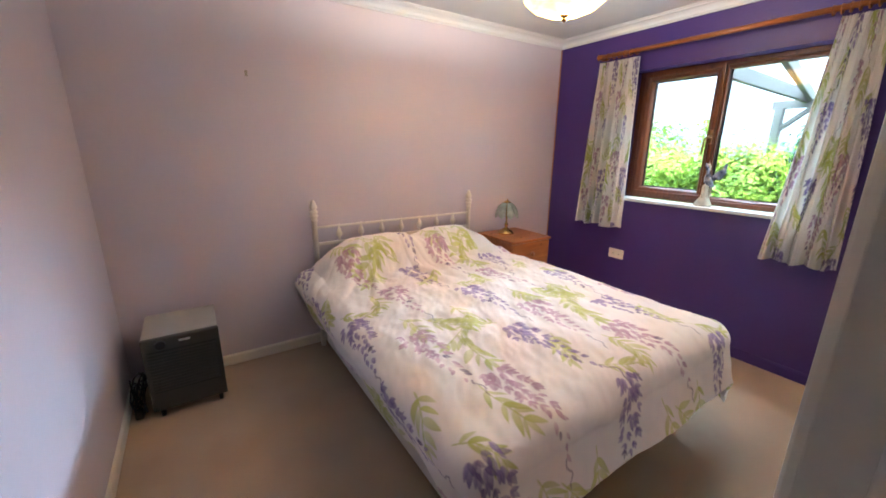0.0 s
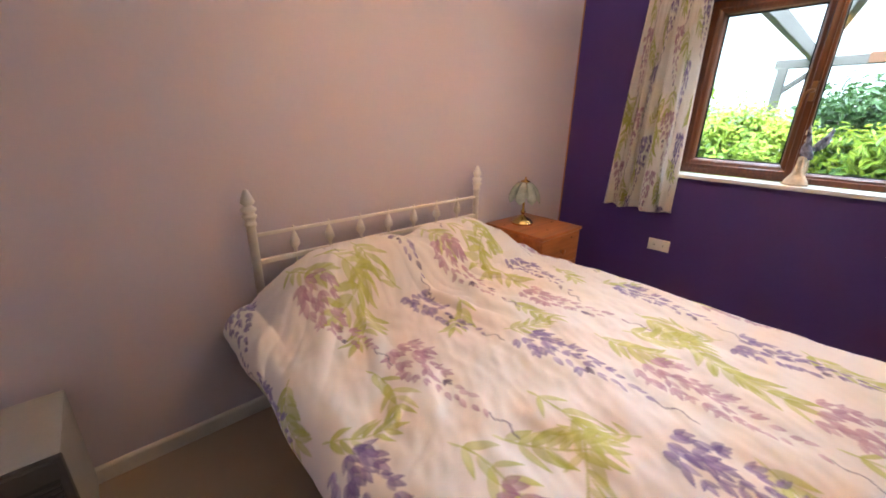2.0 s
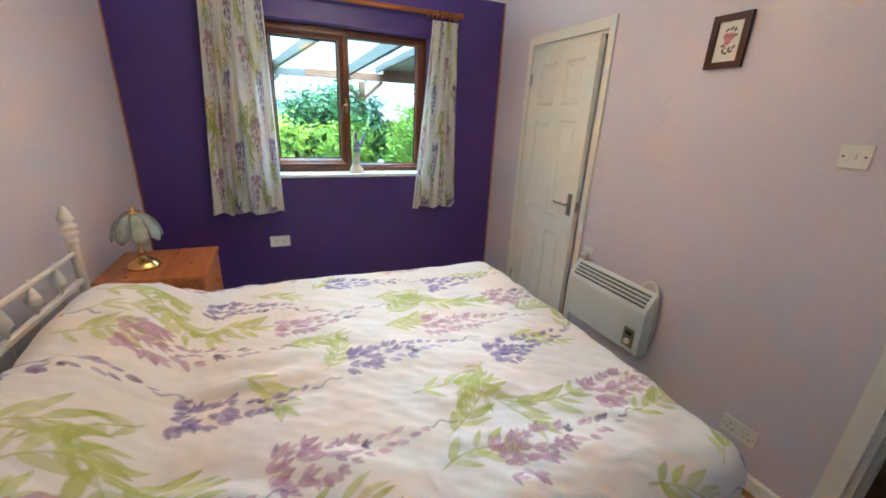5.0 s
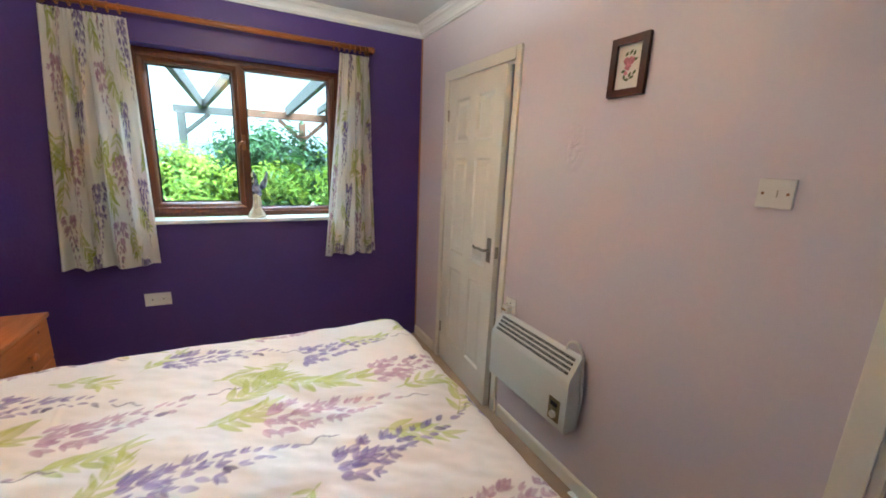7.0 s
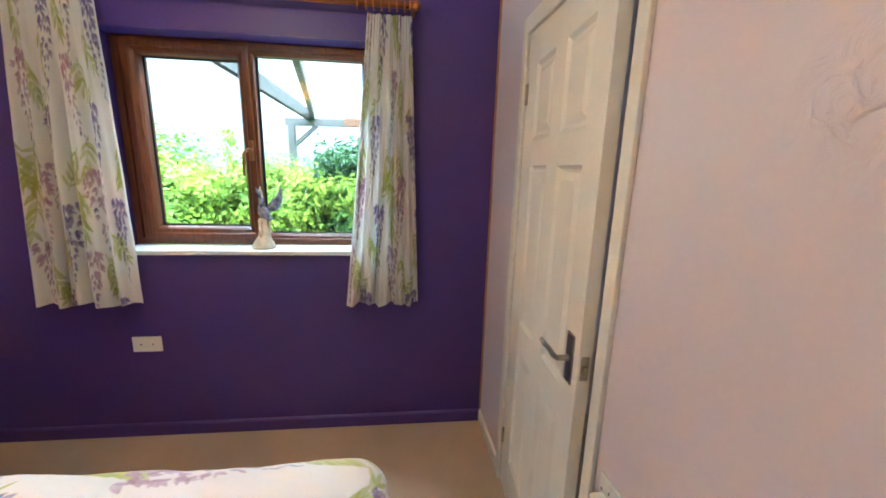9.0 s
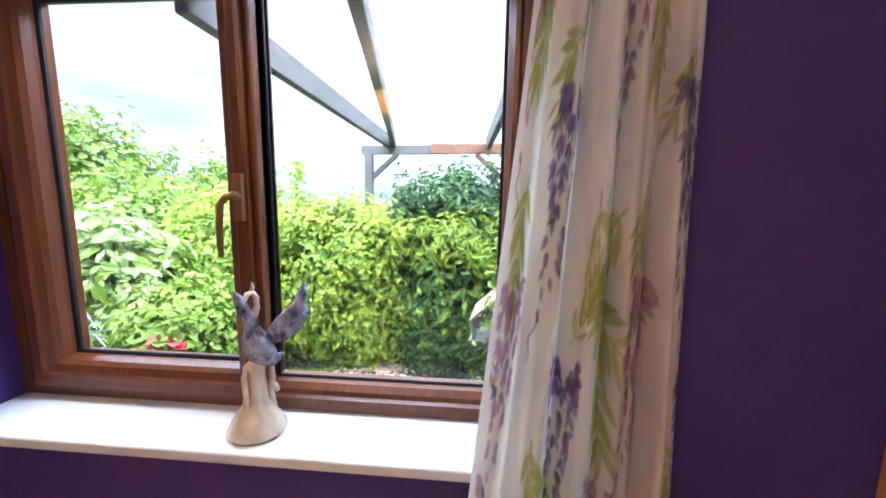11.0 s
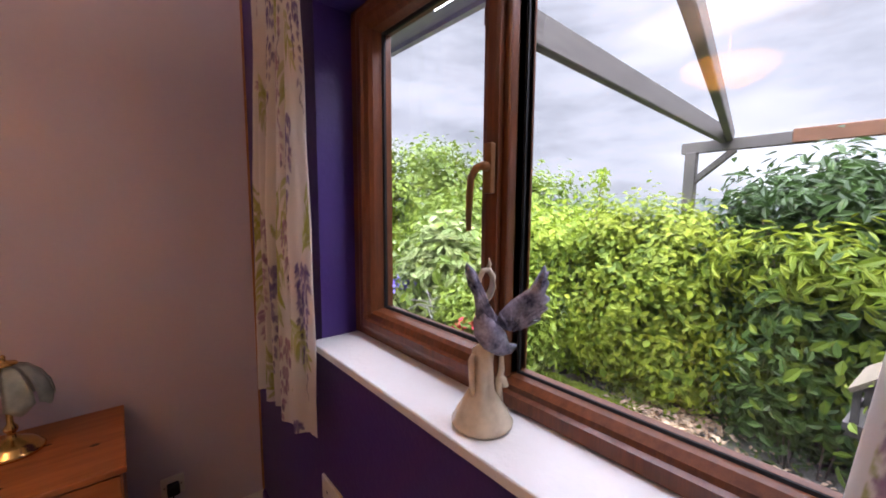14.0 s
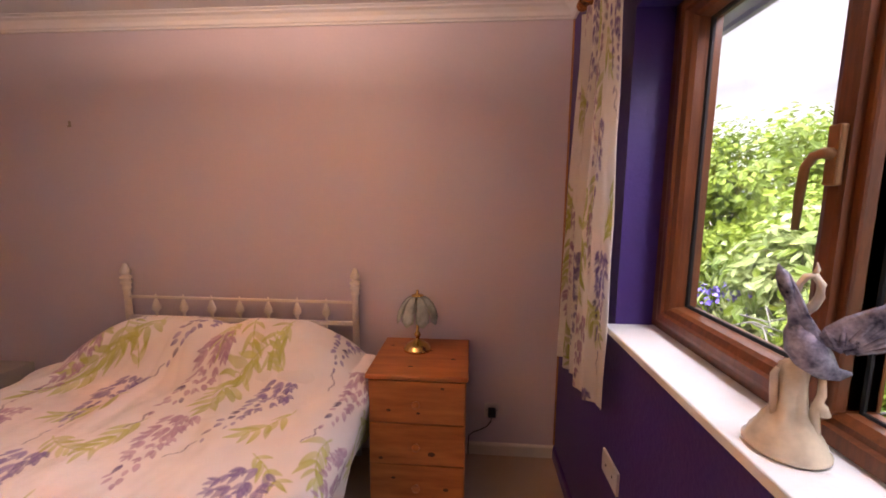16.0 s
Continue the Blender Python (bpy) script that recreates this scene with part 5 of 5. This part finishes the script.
terrace = tagged(new("crazy_paving"), "grey crazy paving with moss in the joints", "paving", kind=S)
terrace.matrix_basis = pose(5.4, 1.3, GZ)
M_JOINT = mat("mossy_mortar", (0.085, 0.095, 0.055), 0.95, vary=0.4, scale=4, grain=60, bump=0.8, alt=(0.15, 0.145, 0.11))
part("mortar_bed", boxes((4.0, 6.5, -0.4, 2.75, GZ - 0.03, GZ + 0.001)), M_JOINT, terrace)
rs = random.Random(3)
sx0, sy0, cell = 4.0, -0.4, 0.152
cols, rws = 16, 21
jit = {}
for i in range(cols + 1):
    for j in range(rws + 1):
        jit[i, j] = (sx0 + (i + rs.uniform(-0.34, 0.34)) * cell, sy0 + (j + rs.uniform(-0.34, 0.34)) * cell)
for i in range(cols):
    for j in range(rws):
        q = [jit[i, j], jit[i + 1, j], jit[i + 1, j + 1], jit[i, j + 1]]
        cx, cy = sum(p[0] for p in q) / 4, sum(p[1] for p in q) / 4
        if cx > 6.25 + 0.15 * math.sin(j) or (cy > 2.15 and cx > 5.2):
            continue
        bm = bmesh.new()
        h = GZ + rs.uniform(0.004, 0.018)
        sh = [(cx + (p[0] - cx) * 0.965, cy + (p[1] - cy) * 0.965) for p in q]
        low = [bm.verts.new((px, py, GZ - 0.02)) for px, py in sh]
        top = [bm.verts.new((cx + (px - cx) * 0.94, cy + (py - cy) * 0.94, h + rs.uniform(-0.003, 0.003))) for px, py in sh]
        for k in range(4):
            bm.faces.new((low[k], low[(k + 1) % 4], top[(k + 1) % 4], top[k]))
        bm.faces.new(top)
        part("stone", bm, rs.choice(STONES), terrace)

# grass tuft patch, leaf litter
rg = np.random.RandomState(4)
grass = thing("lawn_patch", (5.9, 2.75, GZ), "small patch of bright green grass", "grass", kind="stuff")
n = 5200
pts = np.stack([rg.uniform(4.6, 6.35, n), rg.uniform(2.22, 3.5, n), np.full(n, GZ + 0.03)], axis=1)
leaves("grass_blades", pts, np.tile([[0.6, 0.6, 0.0]], (n, 1)), 0.085, 0.16, L_FRESH, grass, 4)
litter = thing("leaf_litter", (6.3, 1.9, GZ), "heap of brown and cream fallen leaves", "fallen leaves", kind="stuff")
n = 900
pts = np.stack([rg.normal(6.35, 0.16, n), rg.normal(2.0, 0.20, n), GZ + 0.012 + rg.uniform(0, 0.05, n)], axis=1)
leaves("dead_leaves", pts, np.tile([[0, 0, 1.0]], (n, 1)), 0.055, 0.55, M_DEAD, litter, 5)
pts = np.stack([rg.uniform(5.3, 6.8, 420), rg.uniform(0.6, 2.4, 420), np.full(420, GZ + 0.02)], axis=1)
leaves("scattered_leaves", pts, np.tile([[0, 0, 1.0]], (420, 1)), 0.04, 0.55, M_DEAD, litter, 6)
moss = thing("moss", (5.3, 1.2, GZ), "moss and weeds between the paving stones", "moss", kind="stuff")
pts = np.stack([rg.uniform(4.4, 6.6, 900), rg.uniform(0.0, 2.4, 900), np.full(900, GZ + 0.015)], axis=1)
pts = pts[(np.sin(pts[:, 0] * 5.1) + np.sin(pts[:, 1] * 4.3 + 1)) > 0.3]
leaves("moss_tufts", pts, np.tile([[0.2, 0.2, 0.6]], (len(pts), 1)), 0.05, 0.3, L_MID, moss, 8)

# shrubs and hedges
shrub("garden_tree", "tall mid-green tree above the hedge", "tree", (7.5, 7.2, 1.25), (1.5, 1.6, 1.55), 12000, 110, 0.16, 0.11, 0.5, L_MID, 41)
shrub("garden_tree", "bushy green tree rising behind the hedge", "tree", (8.4, 5.2, 0.85), (1.2, 1.3, 1.2), 8000, 90, 0.15, 0.10, 0.5, L_MID, 43)
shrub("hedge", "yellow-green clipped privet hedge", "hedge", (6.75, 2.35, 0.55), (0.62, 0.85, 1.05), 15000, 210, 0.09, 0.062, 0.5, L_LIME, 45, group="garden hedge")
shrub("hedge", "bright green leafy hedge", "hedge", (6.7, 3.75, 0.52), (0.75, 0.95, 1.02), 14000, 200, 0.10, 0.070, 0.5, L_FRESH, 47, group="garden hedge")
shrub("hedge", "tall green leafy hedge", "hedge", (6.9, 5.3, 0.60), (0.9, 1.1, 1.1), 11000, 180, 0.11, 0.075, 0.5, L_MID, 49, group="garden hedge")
shrub("laurel", "dark green clipped laurel bush", "bush", (7.15, 1.08, 0.80), (0.85, 0.95, 1.15), 12000, 230, 0.09, 0.105, 0.36, L_DARK, 51)
shrub("laurel", "dark green laurel at the foot of the hedge", "bush", (6.62, 0.98, 0.44), (0.46, 0.85, 0.78), 9500, 150, 0.09, 0.085, 0.42, L_SHADE, 53)
shrub("variegated_shrub", "yellow variegated shrub growing through the laurel", "shrub", (6.38, 1.15, 1.10), (0.30, 0.66, 0.22), 1500, 46, 0.08, 0.100, 0.26, L_LIME, 55, stem=0.005)
shrub("variegated_shrub", "pale variegated shrub near the window", "shrub", (5.7, 4.25, 0.62), (0.5, 0.6, 0.70), 3200, 80, 0.10, 0.115, 0.42, L_PALE, 57)
shrub("rose_bush", "low green rose bush with red flowers", "bush", (5.45, 3.30, 0.22), (0.5, 0.55, 0.66), 4500, 100, 0.10, 0.06, 0.55, L_MID, 59)
shrub("climber", "light green climbing shrub beside the window", "shrub", (4.75, 0.52, 0.62), (0.26, 0.24, 1.1), 2600, 70, 0.075, 0.062, 0.34, L_FRESH, 61)
shrub("hedge", "green bush beyond the pergola", "hedge", (7.2, -0.6, 0.8), (0.8, 0.9, 1.0), 4500, 90, 0.12, 0.09, 0.45, L_FRESH, 63, group="garden hedge")
for k, (x, y, z) in enumerate(((7.0, 3.1, 1.55), (6.6, 2.9, 1.5))):
    sp = thing("shoot", (x, y, GZ), "tall thin leafy shoot above the hedge", "shoot")
    part("stem", tube([(x, y, GZ), (x + 0.03, y - 0.02, 1.0), (x + 0.02, y, z), (x + 0.05, y - 0.03, z + 0.38)], 0.008, 6, taper=[1.5, 1, 0.8, 0.3]), M_BARK, sp)
    r = np.random.RandomState(70 + k)
    zz = r.uniform(z - 0.1, z + 0.42, 90)
    leaves("leaves", np.stack([x + 0.04 + r.normal(0, 0.045, 90), y - 0.02 + r.normal(0, 0.045, 90), zz], axis=1), r.normal(0, 1, (90, 3)), 0.065, 0.45, L_FRESH, sp, 71 + k)

# bare stems with flowers below the casement
tangle = thing("bare_stems", (4.75, 3.45, GZ), "tangle of bare grey stems", "bush")
rt = random.Random(8)
bm = bmesh.new()
for k in range(34):
    x, y, z = 4.75 + rt.uniform(-0.3, 0.45), 3.45 + rt.uniform(-0.6, 0.75), rt.uniform(0.05, 0.62)
    a = rt.uniform(0, 6.28)
    l_ = rt.uniform(0.25, 0.5)
    tube([(x, y, z), (x + l_ * 0.4 * math.cos(a), y + l_ * 0.4 * math.sin(a), z + rt.uniform(-0.05, 0.10)), (x + l_ * math.cos(a + 0.4), y + l_ * math.sin(a + 0.4), z + rt.uniform(-0.12, 0.12))], 0.0065, 5, bm, taper=[1.2, 1, 0.5])
for k in range(9):
    x, y = 4.75 + rt.uniform(-0.2, 0.3), 3.45 + rt.uniform(-0.4, 0.5)
    tube([(x, y, GZ - 0.02), (x + rt.uniform(-0.1, 0.1), y + rt.uniform(-0.1, 0.1), 0.1), (x + rt.uniform(-0.2, 0.2), y + rt.uniform(-0.2, 0.2), 0.5)], 0.010, 5, bm, taper=[1.3, 1, 0.6])
tagged(part("twigs", bm, M_TIMBER, tangle), kind="stuff")
rf = np.random.RandomState(12)
r_pts = np.concatenate([rf.normal((4.95, 3.18, 0.52), 0.03, (26, 3)), rf.normal((5.0, 3.05, 0.53), 0.025, (18, 3)), rf.normal((4.7, 3.75, 0.30), 0.03, (22, 3))])
leaves("red_flowers", r_pts, rf.normal(0, 1, r_pts.shape), 0.05, 0.8, M_REDFL, tangle, 13)
v_pts = np.concatenate([rf.normal((5.2, 4.35, 0.66), (0.05, 0.10, 0.04), (60, 3)), rf.normal((5.1, 4.6, 0.60), (0.05, 0.10, 0.05), (50, 3))])
leaves("violet_flowers", v_pts, rf.normal(0, 1, v_pts.shape), 0.045, 0.8, M_PURFL, tangle, 14)

# bird table
bt = thing("bird_table", (5.15, 0.74, GZ), "weathered wooden bird table with pitched roof", "bird table")
part("post", boxes((5.12, 5.18, 0.71, 0.77, GZ - 0.05, 0.60), bevel=0.006), M_TIMBER, bt)
part("tray", boxes((4.98, 5.32, 0.56, 0.92, 0.60, 0.63), bevel=0.005), M_TIMBER, bt)
for cx, cy in ((5.0, 0.58), (5.0, 0.90), (5.30, 0.58), (5.30, 0.90)):
    part("upright", boxes((cx - 0.012, cx + 0.012, cy - 0.012, cy + 0.012, 0.63, 0.80)), M_TIMBER, bt)
for sgn in (-1, 1):
    q = part("roof_panel", boxes((-0.19, 0.19, -0.012, 0.245, -0.010, 0.010), bevel=0.003), M_PALEWOOD)
    q.parent = bt
    q.matrix_parent_inverse = bt.matrix_basis.inverted()
    q.matrix_basis = pose(5.15, 0.74, 0.965, rz=0 if sgn > 0 else 180) @ pose(0, 0, 0, rx=-43)
for x in (4.985, 5.305):
    bm = bmesh.new()
    f3 = [bm.verts.new((x + o, 0.74 + y, z)) for o in (0, 0.012) for y, z in ((-0.155, 0.80), (0.155, 0.80), (0.0, 0.945))]
    for k in ((0, 1, 2), (5, 4, 3), (0, 3, 4, 1), (1, 4, 5, 2), (2, 5, 3, 0)):
        bm.faces.new([f3[q] for q in k])
    part("gable", bm, M_TIMBER, bt)
for b in ((4.97, 5.33, 0.55, 0.565, 0.628, 0.66), (4.97, 5.33, 0.915, 0.93, 0.628, 0.66), (4.97, 4.985, 0.565, 0.915, 0.628, 0.66), (5.315, 5.33, 0.565, 0.915, 0.628, 0.66)):
    part("tray_lip", boxes(b, bevel=0.003), M_TIMBER, bt)
bt.matrix_basis = bt.matrix_basis @ pose(0, 0, 0, rz=-6)

# pergola
pg = thing("pergola", (7.3, 1.3, GZ), "weathered timber garden pergola against the overcast sky", "pergola")


def beam(name, a, b, w, h, material, parent=pg, label=""):
    """A straight timber between two points, w wide and h deep."""
    a, b = Vector(a), Vector(b)
    d = b - a
    bm = boxes((-w / 2, w / 2, -h / 2, h / 2, 0, d.length), bevel=0.006, seg=1)
    m = Matrix.Translation(a) @ d.to_track_quat("Z", "Y").to_matrix().to_4x4()
    bm.transform(m)
    return part(name, bm, material, parent, label)


beam("post", (7.32, 2.27, GZ - 0.05), (7.32, 2.27, 2.10), 0.10, 0.10, M_TIMBER)
beam("post", (7.32, 0.58, GZ - 0.05), (7.32, 0.58, 2.08), 0.10, 0.10, M_TIMBER2)
beam("post", (7.32, -1.9, GZ - 0.05), (7.32, -1.9, 2.08), 0.10, 0.10, M_TIMBER2)
beam("front_beam", (7.32, 2.36, 2.145), (7.32, 1.35, 2.155), 0.07, 0.11, M_TIMBER)
beam("front_beam", (7.31, 1.50, 2.165), (7.31, -2.0, 2.165), 0.07, 0.12, M_TIMBER2)
for y0, s_ in ((2.27, -1), (0.58, 1), (0.58, -1)):
    beam("brace", (7.32, y0, 1.78), (7.32, y0 + s_ * 0.36, 2.10), 0.06, 0.06, M_TIMBER if y0 > 1 else M_TIMBER2)
beam("rafter", (7.45, 2.0, 2.235), (3.95, 2.0, 2.33), 0.055, 0.15, M_TIMBER)
beam("rafter", (7.45, 1.98, 2.235), (3.95, 1.36, 2.34), 0.055, 0.12, M_TIMBER)
beam("rafter", (7.45, 0.80, 2.235), (3.95, 0.66, 2.34), 0.055, 0.15, M_TIMBER)
part("roof_sheet", boxes((4.0, 7.5, -2.2, 0.26, 2.31, 2.335)), M_ROOF, pg)
beam("roof_edge", (7.5, 0.28, 2.30), (4.0, 0.26, 2.36), 0.05, 0.10, M_TIMBER)
for k in range(3):
    beam("board", (7.33 - 0.002 * k, 0.20, 2.26 + k * 0.075), (7.33 - 0.002 * k, -2.0, 2.26 + k * 0.075), 0.02, 0.07, M_TIMBER2)

# eaves of the house over the window, outer face
eave = thing("eaves", (3.7, 1.5, 2.3), "grey painted eaves board of the house", "eaves", kind=S)
part("fascia", boxes((3.90, 3.93, -2.5, 5.0, 2.31, 2.47)), M_FASCIA, eave)
part("soffit", boxes((3.506, 3.90, -2.5, 5.0, 2.33, 2.345)), M_FASCIA, eave)
part("gutter", tube([(3.965, -2.5, 2.40), (3.965, 5.0, 2.40)], 0.05, 12), M_FASCIA, eave, smooth=True)

# neighbour's roof beyond the hedge
nb = thing("neighbour_house", (24, -7, GZ), "neighbouring bungalow with grey tiled roof", "house")
part("wall", boxes((21, 27, -15, -3.5, GZ - 1.5, 1.2)), M_BACK, nb)
bm = bmesh.new()
rv = [bm.verts.new(p) for p in ((20.6, -15.4, 1.2), (27.4, -15.4, 1.2), (27.4, -3.1, 1.2), (20.6, -3.1, 1.2), (24, -12.5, 3.3), (24, -6.0, 3.3))]
for f in ((0, 1, 4), (1, 2, 5, 4), (2, 3, 5), (3, 0, 4, 5), (0, 3, 2, 1)):
    bm.faces.new([rv[i] for i in f])
part("roof", bm, M_ROOF, nb)

# ---- small things ----
M_TAN = mat("bare_timber_edge", (0.42, 0.20, 0.09), 0.7, vary=0.2, scale=10, bump=0.1)
tagged(part("trim_north", boxes((XE - 0.010, XE - 0.001, YN - 0.008, YN - 0.0005, 0.08, zc)), M_TAN), "thin unpainted timber strip in the wall corner", "trim", kind=S)
tagged(part("trim_south", boxes((XE - 0.012, XE - 0.001, YS + 0.0005, YS + 0.009, 0.08, zc)), M_TAN), "thin unpainted timber strip in the wall corner", "trim", kind=S)
hook = thing("picture_hook", (0.38, YN, 1.945), "small metal picture hook on the bare lilac wall", "hook")
part("plate", boxes((0.372, 0.388, YN - 0.004, YN, 1.93, 1.965), bevel=0.002), M_METAL, hook)
part("hook_tip", tube([(0.38, YN - 0.004, 1.935), (0.38, YN - 0.012, 1.93), (0.38, YN - 0.014, 1.938)], 0.003, 6), M_METAL, hook)
flex = thing("mains_flex", (-0.42, 2.60, 0), "black mains flex coiled beside the dehumidifier", "cable")
pts = []
for k in range(64):
    a = k * 0.62
    r_ = 0.055 + 0.02 * math.sin(k * 0.7)
    pts.append((-0.415 + 0.035 * math.cos(a * 0.9), 2.58 + 1.3 * r_ * math.cos(a), 0.115 + 1.7 * r_ * math.sin(a)))
pts = [(x, y, max(z, 0.008)) for x, y, z in pts]
part("coil", tube(pts, 0.0045, 6), M_BLACK, flex, smooth=True)
part("flex_plug", boxes((-0.44, -0.40, 2.50, 2.545, 0.0, 0.05), bevel=0.006), M_BLACK, flex)
for (kx, kz, r_) in ((NX0 + 0.11, 0.545, 0.007), (NX0 + 0.25, 0.535, 0.006), (NX1 - 0.12, 0.660, 0.006), (NX1 - 0.17, 0.330, 0.012), (NX0 + 0.07, 0.300, 0.007), (NX1 - 0.10, 0.150, 0.009), (NX0 + 0.13, 0.20, 0.007)):
    bm = bmesh.new()
    bm.faces.new([bm.verts.new((kx + r_ * math.cos(a) * 1.5, NY0 + 0.0052, kz + r_ * math.sin(a))) for a in [2 * math.pi * q / 14 for q in range(14)]])
    part("knot", bm, M_PINE_D, ns)
for (kx, ky, r_) in ((NX0 + 0.2, NY0 + 0.1, 0.008), (NX1 - 0.08, NY0 + 0.2, 0.009), (NX1 - 0.2, NY0 + 0.3, 0.007), (NX0 + 0.06, NY0 + 0.36, 0.008)):
    bm = bmesh.new()
    bm.faces.new([bm.verts.new((kx + r_ * math.cos(a) * 1.5, ky + r_ * math.sin(a), NZ + 0.0006)) for a in [2 * math.pi * q / 14 for q in range(14)]])
    part("knot", bm, M_PINE_D, ns)
